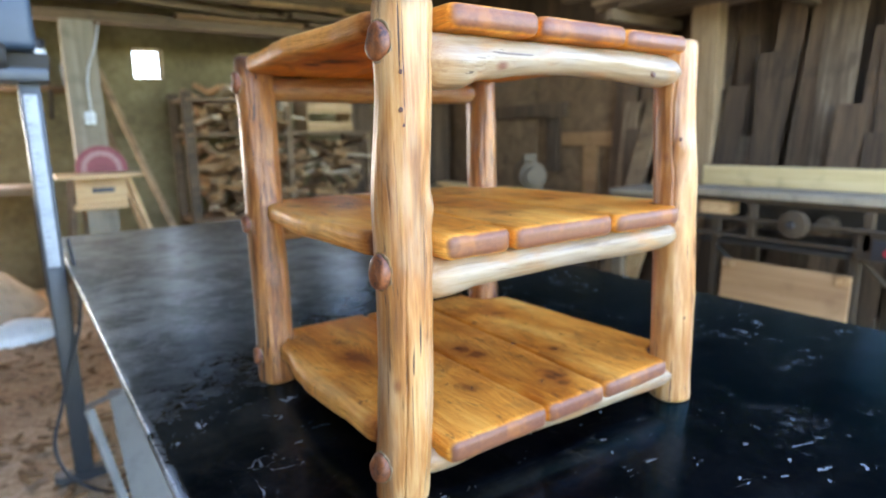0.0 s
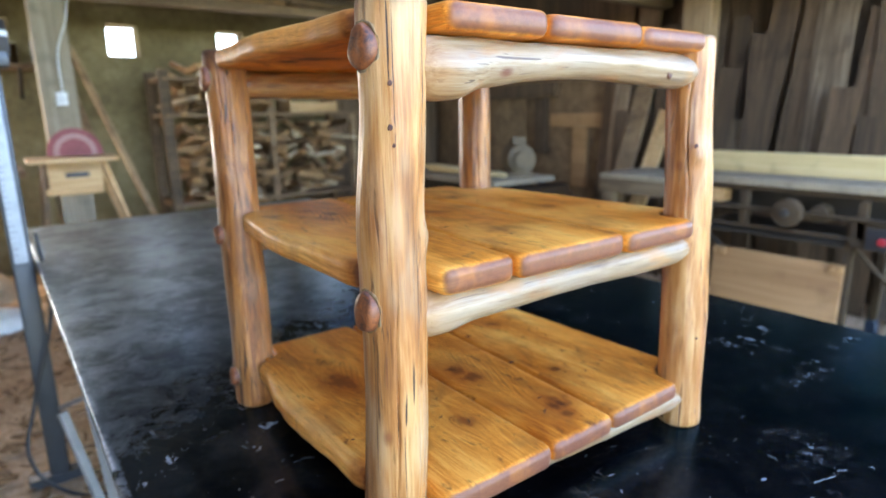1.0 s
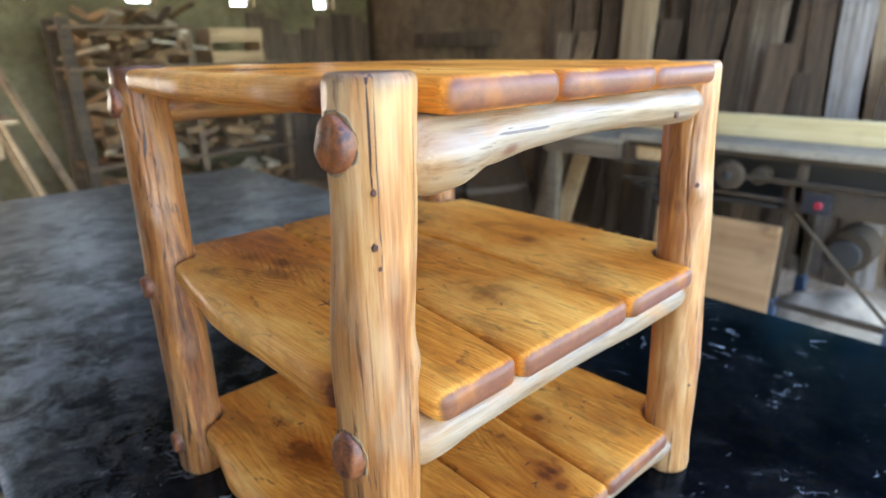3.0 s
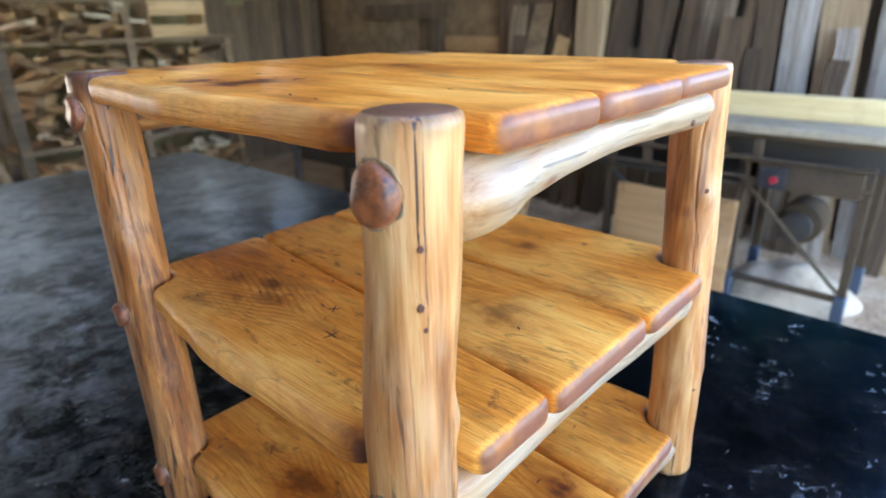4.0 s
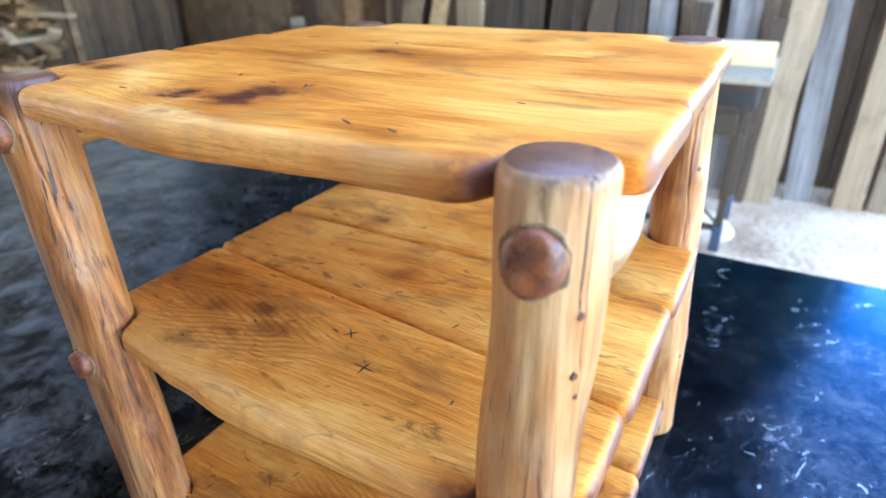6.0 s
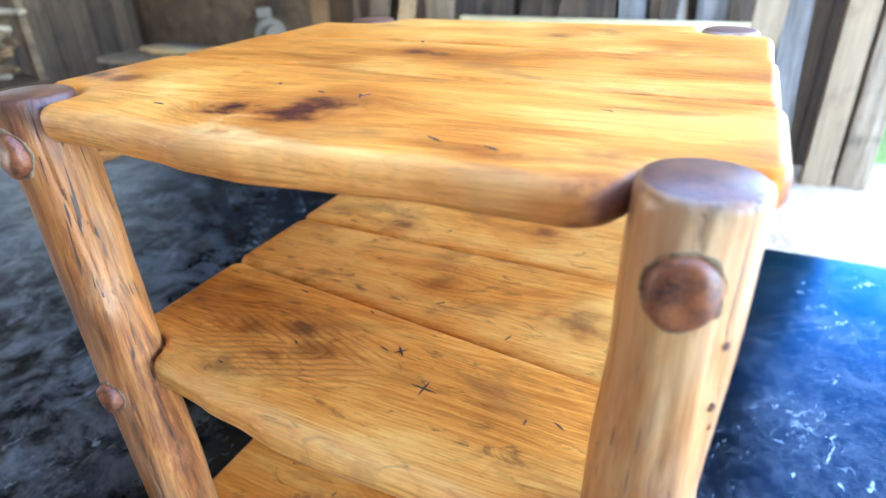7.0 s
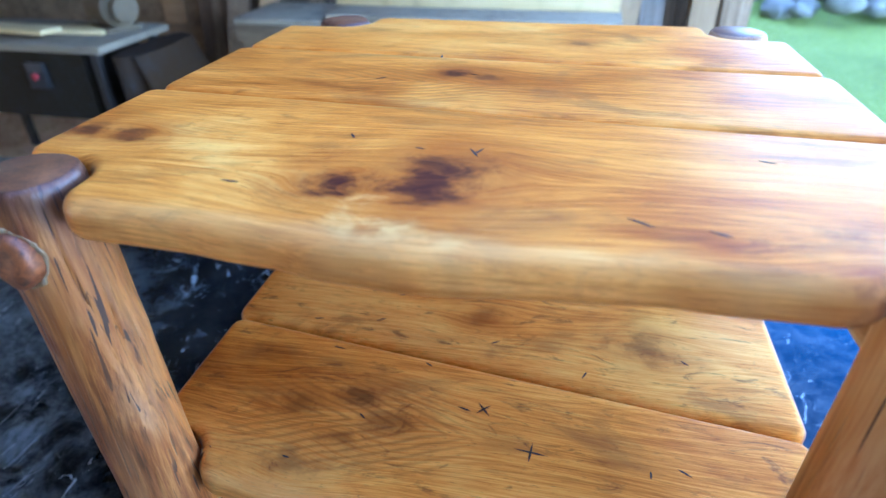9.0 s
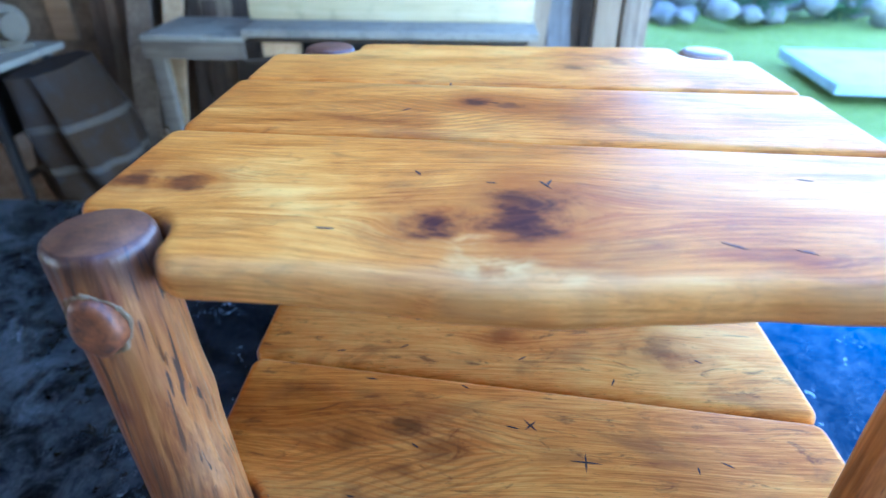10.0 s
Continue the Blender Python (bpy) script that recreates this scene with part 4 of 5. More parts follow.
KNOTS = [[[(-0.15, 0.05, 0.016, 0.6), (-0.08, -0.16, 0.010, 0.5), (-0.243, -0.192, 0.013, 0.75)], [(0.01, -0.02, 0.012, 0.8), (0.015, -0.06, 0.010, 0.7), (0.06, -0.2, 0.013, 0.8), (0.045, -0.23, 0.008, 0.6)], [(0.2, 0.1, 0.010, 0.5), (0.14, -0.12, 0.007, 0.6)]],
         [[(-0.118, 0.115, 0.012, 0.6), (-0.145, 0.080, 0.013, 0.45), (-0.20, 0.15, 0.012, 0.4), (-0.243, -0.196, 0.011, 0.7), (-0.135, 0.165, 0.012, 0.45), (-0.17, 0.12, 0.010, 0.4)], [(0.02, 0.02, 0.012, 0.4), (0.0, -0.14, 0.014, 0.5)], [(0.14, 0.14, 0.010, 0.6), (0.19, -0.05, 0.009, 0.5)]],
         [[(-0.184, 0.090, 0.013, 0.85), (-0.176, 0.036, 0.018, 0.9), (-0.150, 0.024, 0.017, 0.75), (-0.133, 0.300, 0.010, 0.8), (-0.132, 0.262, 0.010, 0.75), (-0.244, -0.204, 0.012, 0.7)], [(0.062, 0.057, 0.010, 0.85), (0.050, 0.03, 0.008, 0.6)], [(0.20, -0.05, 0.010, 0.5)]]]
PALE = {2: [(-0.229, 0.048, 0.014, 0.7), (-0.207, 0.062, 0.008, 0.6), (-0.238, 0.015, 0.010, 0.5)], 0: [], 1: []}
random.seed(5)
# short gouges left by ageing: x, y, length, turn, shelf, plank
GOUGES = [(-0.124, 0.013, 0.016, 30, 2, 0), (-0.121, 0.010, 0.012, -25, 2, 0), (-0.123, 0.050, 0.008, 80, 2, 0), (-0.205, -0.127, 0.012, 65, 2, 0), (-0.200, -0.088, 0.016, 60, 2, 0), (-0.106, -0.171, 0.010, 70, 2, 0),
          (-0.113, 0.002, 0.018, 40, 1, 0), (-0.113, 0.002, 0.016, -45, 1, 0), (-0.152, -0.043, 0.028, 85, 1, 0), (-0.152, -0.043, 0.022, -5, 1, 0), (-0.116, 0.019, 0.013, 75, 1, 0), (-0.148, -0.165, 0.012, 60, 1, 0), (-0.015, -0.181, 0.010, 50, 1, 1),
          (0.023, -0.209, 0.012, 40, 0, 1), (0.026, -0.206, 0.010, -35, 0, 1), (0.089, -0.177, 0.012, 45, 0, 2), (0.173, -0.155, 0.008, 20, 0, 2), (-0.075, -0.165, 0.012, 70, 0, 0)]
for s in range(3):
    for pl in range(3):
        for _ in range((10, 5, 2)[s]):
            GOUGES.append((random.uniform(-0.22, -0.06) + 0.155 * pl, random.uniform(-0.2, 0.22), random.uniform(0.005, 0.013), random.uniform(0, 180), s, pl))
for s, (e0, e1, e2, e3, y0, y1) in enumerate(SHELVES):
    zt = TOPS[s]
    posts = [at_z(i, zt) for i in range(4)]
    edges = (e0, e1, e2, e3)
    for pl in range(3):
        g = 0.0012
        x0 = edges[pl] if pl == 0 else (edges[pl][0] + g, edges[pl][1] + g)
        x1 = edges[pl + 1] if pl == 2 else (edges[pl + 1][0] - g, edges[pl + 1][1] - g)
        notches = {}
        if pl == 0:
            notches = {(-1, -1): (posts[0], PR + 0.0022), (-1, 1): (posts[1], PR + 0.0022)}
        if pl == 2:
            notches = {(1, -1): (posts[2], PR + 0.0022), (1, 1): (posts[3], PR + 0.0022)}
        dy = 0.003 * (pl - 1) * (1 if s != 1 else -1)
        pts = outline(x0, x1, y0 + dy, y1 - dy, (0.008 if pl == 0 else 0.0, 0.008 if pl == 2 else 0.0), s * 3.1 + pl, notches)
        b = plank_mesh(pts, zt - (THICK - 0.003 if s == 2 else THICK), zt - 0.0012 * pl, 0.0098)
        wood = stained_pine(f"stained_pine_{'abc'[s]}{'abc'[pl]}", s * 3 + pl + 1, KNOTS[s][pl], PALE[s] if pl == 0 else (), ((e0[0] + e0[1]) / 2, (e0[1] - e0[0]) / 0.5) if pl == 0 else None, (0.95, 0.75, 0.35)[s], zt, (0.014, 0.026, 0.0)[s], {(1, 0): (-0.15, 0.12), (0, 1): (0.03, -0.05), (0, 0): (-0.14, 0.0), (2, 1): (0.03, 0.10)}.get((s, pl)))
        plank = part("plank", b, wood, table, "", 55)
        for gx, gy, ln, turn, gs, gp in GOUGES:
            if (gs, gp) != (s, pl):
                continue
            m = pose(gx, gy, zt - 0.0012 * pl, 0, 0, turn)
            w = 0.0009
            ringp = [m @ Vector(c) for c in ((-ln / 2, 0, 0), (-ln / 5, -w, 0), (ln / 4, -w * 0.8, 0), (ln / 2, 0, 0), (ln / 4, w * 0.8, 0), (-ln / 5, w, 0))]
            cut_mark = loft([[v - Vector((0, 0, 0.0015)) for v in ringp], [v + Vector((0, 0, 0.00025)) for v in ringp]])
            part("gouge", cut_mark, MARK, plank, "short dark gouge", 0)


def rail_skin(p, q, high, deep, drop, seed, n=56, m=70):
    """A peeled rail from p to q with whittled round ends. high and deep: half height and half depth along it; drop: how far its middle line sinks, as (place, value) pairs."""
    def read(pairs, t):
        for (t0, v0), (t1, v1) in zip(pairs, pairs[1:]):
            if t <= t1:
                f = min(1.0, max(0.0, (t - t0) / (t1 - t0)))
                f = f * f * (3 - 2 * f)
                return v0 + (v1 - v0) * f
        return pairs[-1][1]

    p, q = Vector(p), Vector(q)
    rings = []
    for k in range(m + 1):
        t = k / m
        e = min(t, 1 - t)
        taper = 0.52 + 0.48 * min(1.0, e / (0.045 if t < 0.5 else 0.075)) ** 0.55
        c = p.lerp(q, t) + Vector((0, 0.003 * noise.noise((t * 3, seed, 1)), -read(drop, t)))
        row = []
        for i in range(n):
            a = 2 * math.pi * i / n
            ca, sa = math.cos(a), math.sin(a)
            w = taper * (1 + 0.045 * noise.noise((ca * 1.3 + seed, sa * 1.3, t * 7)) + 0.030 * noise.noise((ca * 4 + seed, sa * 4, t * 9)) + 0.014 * noise.noise((ca * 11 + seed, sa * 11, t * 10)))
            row.append(c + Vector((0, read(deep, t) * w * ca, read(high, t) * w * sa)))
        rings.append(row)
    return loft(rings, True, 1)


FRONT_RAILS = [(0.046, ((0, 0.019), (0.10, 0.0205), (0.2, 0.0170), (0.6, 0.0165), (0.9, 0.0180), (1, 0.016)), ((0, 0.021), (0.1, 0.023), (0.3, 0.019), (1, 0.020)), ((0, 0.003), (0.2, 0.0), (1, 0.0))),
               (0.279, ((0, 0.024), (0.09, 0.0265), (0.18, 0.0215), (0.5, 0.0200), (0.85, 0.0220), (1, 0.020)), ((0, 0.025), (0.1, 0.0265), (0.3, 0.022), (1, 0.023)), ((0, 0.004), (0.16, 0.0), (1, -0.001))),
               (0.531, ((0, 0.027), (0.07, 0.0315), (0.12, 0.0300), (0.19, 0.0240), (0.32, 0.0200), (0.55, 0.0195), (0.85, 0.0240), (1, 0.022)), ((0, 0.027), (0.1, 0.029), (0.25, 0.025), (1, 0.025)), ((0, 0.009), (0.10, 0.009), (0.19, 0.002), (0.45, -0.004), (0.7, -0.003), (1, 0.002)))]
for s, (z, high, deep, drop) in enumerate(FRONT_RAILS):
    a, c = at_z(0, z), at_z(2, z)
    part("rail", rail_skin((a[0] + 0.012, a[1] - 0.004, z), (c[0] - 0.012, c[1] - 0.004, z), high, deep, drop, 11.0 + s), [RAIL_WOOD, RAIL_WOOD], table, "peeled pale log rail", 50)
    a, c = at_z(1, z), at_z(3, z)
    # back rails take the brown copy that holds their shade
    part("rail", rail_skin((a[0] + 0.012, a[1] + 0.004, z), (c[0] - 0.012, c[1] + 0.004, z), ((0, 0.022), (0.5, 0.0235 if s else 0.019), (1, 0.0225 if s else 0.019)), deep, ((0, 0.0), (1, 0.0)), 23.0 + s), [RAIL_SHADED, RAIL_SHADED], table, "peeled log rail, coloured brown for its shade", 50)


def knot(place, face, size):
    m = Matrix.Translation(place) @ Vector(face).to_track_quat("Z", "Y").to_matrix().to_4x4()
    rings = [[m @ Vector((s * size * math.cos(a) * (1 + 0.12 * math.sin(2 * a + place[0] * 50)), s * size * 1.25 * math.sin(a) * (1 + 0.10 * math.cos(3 * a + place[2] * 30)), h)) for a in (2 * math.pi * i / 16 for i in range(16))] for s, h in ((1.4, -0.002), (1.25, 0.0001), (1.0, 0.0006), (0.55, 0.0005))]
    part("knot", loft(rings), KNOT_WOOD, table, "small dark knot", 60)


# knots in the posts: post, height share, angle, size
for which, t, a, size in ((0, 0.868, 4.08, 0.0017), (0, 0.802, 4.08, 0.0019), (0, 0.775, 4.20, 0.0013), (2, 0.74, 4.0, 0.0022), (2, 0.25, 4.3, 0.0015)):
    foot, head, seed, height, knobs, _, sway = POSTS[which]
    ax, ay = post_axis(foot, head, sway, seed, t)
    r = post_girth(t, a, height, seed, knobs)
    knot((ax + r * math.cos(a), ay + r * math.sin(a), t * height), (math.cos(a), math.sin(a), 0), size)
# knots in the front rails: x, y, z, facing direction, size
for place, face, size in (((0.190, -0.2600, 0.527), (0.1, -1, 0.05), 0.0056), ((-0.150, -0.262, 0.506), (0.2, -0.85, -0.5), 0.0048), ((0.02, -0.2535, 0.288), (0, -0.94, 0.3), 0.0026)):
    knot(place, face, size)

# ---- the wall of leaning slabs ----
random.seed(21)


def slab_mesh(w, h, t, seed):
    """A sawn slab with two waney edges and a slight warp."""
    rings = []
    for k in range(15):
        f = k / 14
        wl = w * (0.5 + 0.10 * noise.noise((f * 3, seed, 0)) + 0.03 * noise.noise((f * 12, seed, 1)))
        wr = w * (0.5 + 0.10 * noise.noise((f * 3, seed, 5)) + 0.03 * noise.noise((f * 12, seed, 6)))
        y = 0.02 * noise.noise((f * 2, seed, 9))
        rings.append([(-wl, y, f * h), (wr, y, f * h), (wr - 0.018, y + t, f * h), (-wl + 0.018, y + t, f * h)])
    return loft(rings)


def lean(y, foot_x, top_x, h, roll=0.0):
    ang = math.degrees(math.atan2(top_x - foot_x, h))
    return pose(foot_x, y, 0.0, 0, 0, -90) @ pose(0, 0, 0, -ang, roll, 0)


kinds = [(GREY_WOOD, "weathered grey wood slab with bark edges leaning on the wall"), (BROWN_WOOD, "dark brown rough slab leaning on the wall"), (BEAM_WOOD, "tan sawn board leaning on the wall"), (SILVER_WOOD, "pale silver-grey weathered board leaning on the wall")]
for row, (start, shift, low, high, wide) in enumerate(((-0.62, 0.10, 1.9, 2.75, (0.13, 0.24)), (-0.40, 0.0, 1.15, 1.95, (0.10, 0.19)))):
    y, k = start, row * 31
    while y < 2.6:
        w = random.uniform(*wide)
        h = random.uniform(low, high)
        # paler boards by the opening, darker further in: daylight's falloff put into the colours
        mt, lb = kinds[(3, 0, 3, 2, 3, 1, 3)[k % 7]] if y < 0.45 else kinds[(1, 1, 0, 1, 1)[k % 5]]
        foot = random.uniform(3.62, 3.70) + shift
        solid("wood_slab", slab_mesh(w, h, random.uniform(0.025, 0.045), k * 1.7), mt, lb, "wood slab", "slabs leaning on the wall", m=lean(y + w / 2, foot, foot + 0.22 * h / 2.2, h, random.uniform(-3.5, 3.5)))
        y += w + (random.uniform(0.0, 0.05) + (0.02 if y < 0.3 else 0.0) if row == 0 else random.choice((0.0, 0.04, 0.16, 0.30)))
        k += 1
solid("wood_slab", slab_mesh(0.085, 1.13, 0.035, 77.0), BROWN_WOOD, "narrow dark brown slab standing behind the saw table", "wood slab", "slabs leaning on the wall", m=lean(-0.20, 3.585, 3.62, 1.13, 1.5))
solid("timber_post", box((3.74, -0.90, 0), (3.88, -0.74, H - 0.34), 0.008), BEAM_WOOD, "pale tan square timber post beside the shed opening", "post")
solid("timber_post", box((3.76, -1.10, 0), (3.90, -0.93, H - 0.34), 0.008), GREY_WOOD, "weathered grey timber post beside the shed opening", "post")
solid("timber_post", box((3.72, 1.72, 0), (3.84, 1.94, H - 0.16), 0.008), BEAM_WOOD, "pale tan timber post in front of the barn wall", "post")


# ---- table saw ----
saw = thing("table_saw", pose(2.72, 0, 0), "long table saw with a grey steel top on braced legs", "table saw")
part("saw_table", box((0, -0.27, 0.915), (0.62, 1.30, 0.955), 0.005), CAST, saw, "pale cast metal table")
part("extension_table", box((0.02, 1.305, 0.885), (0.55, 1.87, 0.915), 0.005), CAST, saw, "lower pale extension table")
part("body", box((0.22, -0.22, 0.74), (0.58, 1.25, 0.913), 0.006), DARK_STEEL, saw, "dark steel body")
part("front_apron", box((0.03, -0.22, 0.885), (0.05, 1.25, 0.914), 0.003), GREY_STEEL, saw)
part("block", box((0.06, 1.02, 0.80), (0.16, 1.22, 0.884), 0.012), PINE_X, saw, "yellow-brown wooden block")
for by in (0.30, 0.86):
    part("bracket", box((-0.02, by - 0.02, 0.69), (0.02, by + 0.02, 0.886), 0.004), GREY_STEEL, saw)
part("bearing", tube((0.0, 0.50, 0.80), (0.10, 0.50, 0.80), 0.045, n=20, bevel=0.008), GREY_STEEL, saw)
part("lower_tray", box((0.04, 0.38, 0.64), (0.56, 1.20, 0.66), 0.004), DARK_STEEL, saw)
part("extension_apron", box((0.02, 1.305, 0.79), (0.045, 1.87, 0.884), 0.004), TAN_FRAME, saw, "tan wooden apron")
part("extension_apron", box((0.046, 1.845, 0.79), (0.55, 1.87, 0.884), 0.004), TAN_FRAME, saw, "tan wooden apron")
part("extension_leg", box((0.03, 1.76, 0.0), (0.09, 1.84, 0.789), 0.004), TAN_FRAME, saw, "tan wooden leg")
part("guide_rail", tube((-0.03, -0.2, 0.80), (-0.03, 1.28, 0.80), 0.011, n=14), GREY_STEEL, saw)
part("guide_rail", tube((-0.01, -0.2, 0.70), (-0.01, 1.24, 0.70), 0.011, n=14), GREY_STEEL, saw)
part("front_panel", box((-0.02, -0.16, 0.66), (0.03, 0.34, 0.79), 0.006), GREY_STEEL, saw, "grey front panel")
sw = part("switch_box", box((-0.045, 0.15, 0.665), (-0.021, 0.27, 0.765), 0.005), BLACK, saw, "black switch box")
part("button", tube((-0.045, 0.20, 0.71), (-0.06, 0.20, 0.71), 0.02, 0.018, 20, 0.003), RED, sw, "red push button")
hw = part("hand_wheel", tube((-0.03, 0.62, 0.80), (-0.08, 0.62, 0.80), 0.075, 0.070, 28, 0.008), GREY_STEEL, saw, "grey round hand wheel")
part("hub", tube((-0.081, 0.62, 0.80), (-0.11, 0.62, 0.80), 0.022, 0.02, 16, 0.004), DARK_STEEL, hw)
for lx in (0.06, 0.54):
    for ly in (-0.17, 0.36, 1.1):
        leg = part("leg", bar((lx, ly, 0.16), (lx, ly, 0.80), 0.04, 0.04), GREY_STEEL, saw)
        part("foot", bar((lx, ly, 0.0), (lx, ly, 0.158), 0.055, 0.055, 0.006), BLUE, leg, "dark blue foot")
part("brace", bar((0.035, 0.34, 0.66), (0.035, -0.15, 0.18), 0.035, 0.012), GREY_STEEL, saw)
part("brace", bar((0.035, 0.40, 0.10), (0.035, 1.08, 0.62), 0.035, 0.012), DARK_STEEL, saw)
part("cross_bar", bar((0.05, 0.36, 0.14), (0.05, -0.17, 0.14), 0.03, 0.03), GREY_STEEL, saw)
mo = part("motor", tube((0.2, 0.10, 0.44), (0.42, 0.10, 0.44), 0.11, n=28, bevel=0.015), GREY_STEEL, saw, "dusty motor under the table")
part("pulley", tube((0.12, 0.10, 0.44), (0.16, 0.10, 0.44), 0.075, n=24, bevel=0.006), DARK_STEEL, mo)
solid("pine_board", box((3.0, -0.26, 0.955), (3.045, 1.34, 1.075), 0.004), PINE, "fresh yellow pine board on edge on the saw table", "board")
panel = thing("plywood_panel", pose(2.68, 0.68, 0.005, 0, 4, 0), "brown plywood panel leaning under the table saw", "panel")
part("sheet", box((-0.012, -0.33, 0), (0.012, 0.33, 0.56), 0.003), PLY, panel)
for py in (-0.30, 0.29):
    part("corner_block", box((-0.03, py - 0.035, 0.515), (-0.0125, py + 0.035, 0.557), 0.006), SCRAP, panel, "pale corner block")
part("batten", box((0.0125, -0.33, 0.05), (0.034, 0.33, 0.09), 0.003), SHELF_WOOD, panel)


def heap(w, d, h, seed, n=26):
    return grid_sheet(-w, w, -d, d, n, n, lambda x, y: max(-0.01, h * (1 - (x / w) ** 2 - (y / d) ** 2)) * (0.8 + 0.35 * noise.noise((x * 6, y * 6, seed))))


solid("sawdust", heap(0.28, 0.35, 0.22, 2.0), DUST, "pale heap of sawdust and shavings below the saw", "sawdust", kind="stuff", m=pose(3.05, 0.1, 0.0))
solid("sawdust", heap(0.35, 0.45, 0.16, 5.0), DUST, "pale heap of sawdust on the floor", "sawdust", kind="stuff", m=pose(-1.25, 2.6, 0.0))


# ---- planer ----
planer = thing("planer", pose(2.24, 2.38, 0), "dusty floor-standing planer with a pale flat table", "planer")
part("table", box((0, 0, 0.81), (0.62, 1.35, 0.85), 0.01), DUSTY_TABLE, planer, "dusty pale metal table")
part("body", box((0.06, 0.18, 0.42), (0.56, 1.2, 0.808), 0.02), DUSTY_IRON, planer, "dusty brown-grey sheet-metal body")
for lx in (0.06, 0.56):
    for ly in (0.08, 1.25):
        part("leg", bar((lx, ly, 0.0), (lx, ly, 0.81), 0.045, 0.045), DARK_STEEL, planer)
sb = part("switch_box", box((0.03, 0.42, 0.60), (0.059, 0.54, 0.74), 0.005), BLACK, planer)
part("button", tube((0.03, 0.48, 0.67), (0.012, 0.48, 0.67), 0.02, 0.018, 18, 0.003), RED, sb, "red push button")
part("stretcher", bar((0.06, 0.08, 0.25), (0.56, 0.08, 0.25), 0.03, 0.03), GREY_STEEL, planer)
for bx, by, bl, turn in ((0.30, 0.62, 0.9, 3), (0.20, 0.75, 0.7, -7)):
    solid("planed_board", box((-0.07, -bl / 2, 0), (0.07, bl / 2, 0.024), 0.003), PINE, "pale planed board lying on the planer table", "board", m=pose(2.24 + bx, 2.38 + by, 0.8505 if bx > 0.25 else 0.8755, 0, 0, turn))
engine = thing("electric_motor", pose(2.66, 2.58, 0.85, 0, 0, 60), "old grey electric motor with a belt pulley", "motor")
part("casing", tube((-0.13, 0, 0.13), (0.13, 0, 0.13), 0.11, n=28, bevel=0.02), MOTOR_GREY, engine)
part("pulley", tube((-0.20, 0, 0.13), (-0.15, 0, 0.13), 0.07, n=24, bevel=0.006), MOTOR_GREY, engine)
part("shaft", tube((-0.149, 0, 0.13), (-0.131, 0, 0.13), 0.018, n=14), DARK_STEEL, engine)
part("foot", box((-0.12, -0.1, 0), (0.12, 0.1, 0.03), 0.006), MOTOR_GREY, engine)
part("terminal_box", box((-0.05, -0.05, 0.23), (0.06, 0.05, 0.29), 0.01), MOTOR_GREY, engine)


def drape(f, a, out=0.0):
    """A point of the hanging cover: f runs from the table's end down to the floor, a round it."""
    ca, sa = math.cos(a), math.sin(a)
    fold = 1 + (0.05 + 0.05 * f) * math.sin(7 * a + 2.5 * noise.noise((ca, sa, f * 2))) + 0.10 * noise.noise((ca * 2, sa * 2, f * 3))
    hw, hd = 0.30 - 0.06 * f + 0.05 * math.sin(3 * f), 0.07 + 0.13 * math.sin(1.9 * f + 0.2)
    return ((hw * fold + out) * math.copysign(abs(ca) ** 0.7, ca), (hd * fold + out) * math.copysign(abs(sa) ** 0.7, sa) - hd, 0.80 - 0.80 * f)


TURNS = [2 * math.pi * i / 56 for i in range(56)]
cover = thing("canvas_cover", pose(2.56, 2.375, 0.0), "dusty tan canvas dust bag hanging from the planer's end", "dust bag")
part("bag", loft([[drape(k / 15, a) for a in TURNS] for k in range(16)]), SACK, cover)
for f0 in (0.34, 0.62):
    part("strap", loft([[drape(f0 + df + 0.03 * math.cos(a), a, out) for a in TURNS] for df, out in ((-0.022, -0.006), (-0.022, 0.005), (0.022, 0.005), (0.022, -0.006))], False), GREY_STEEL, cover, "grey strap")


# ---- scrap-wood shelf along the north wall ----
rack = thing("shelf_rack", pose(0.72, 4.72, 0), "open wooden rack crammed with offcuts of wood", "shelf")
for sx, top in ((-0.02, 1.72), (0.86, 1.66), (1.70, 1.36)):
    for sy in (0.0, 0.5):
        part("upright", box((sx - (0.05 if sx < 0 else 0.03), sy - 0.03, 0), (sx + 0.03, sy + 0.03, top), 0.004), LOFT_WOOD if sx < 0 else SHELF_WOOD, rack)
for sz, end in ((0.12, 1.76), (0.60, 1.76), (1.36, 1.76), (1.66, 0.90)):
    part("shelf", box((-0.05, -0.04, sz - 0.03), (end, 0.54, sz), 0.004), SHELF_WOOD, rack)
random.seed(31)
offcut_meshes = []
for q in range(12):
    l, w, h = random.uniform(0.20, 0.46), random.uniform(0.05, 0.15), random.uniform(0.02, 0.06)
    offcut_meshes.append(mesh_of(box((-l / 2, -w / 2, -h / 2), (l / 2, w / 2, h / 2), 0.003, 1), "offcut", SCRAP if q % 6 else PALE_SCRAP))


def offcut(x, y, z, rx, ry, rz, q):
    ob = new("offcut", offcut_meshes[q % 12])
    ob.matrix_basis = pose(x, y, z, rx, ry, rz)
    return tagged(ob, "sawn wood offcut stacked on the rack", "offcut", "offcuts on the rack")


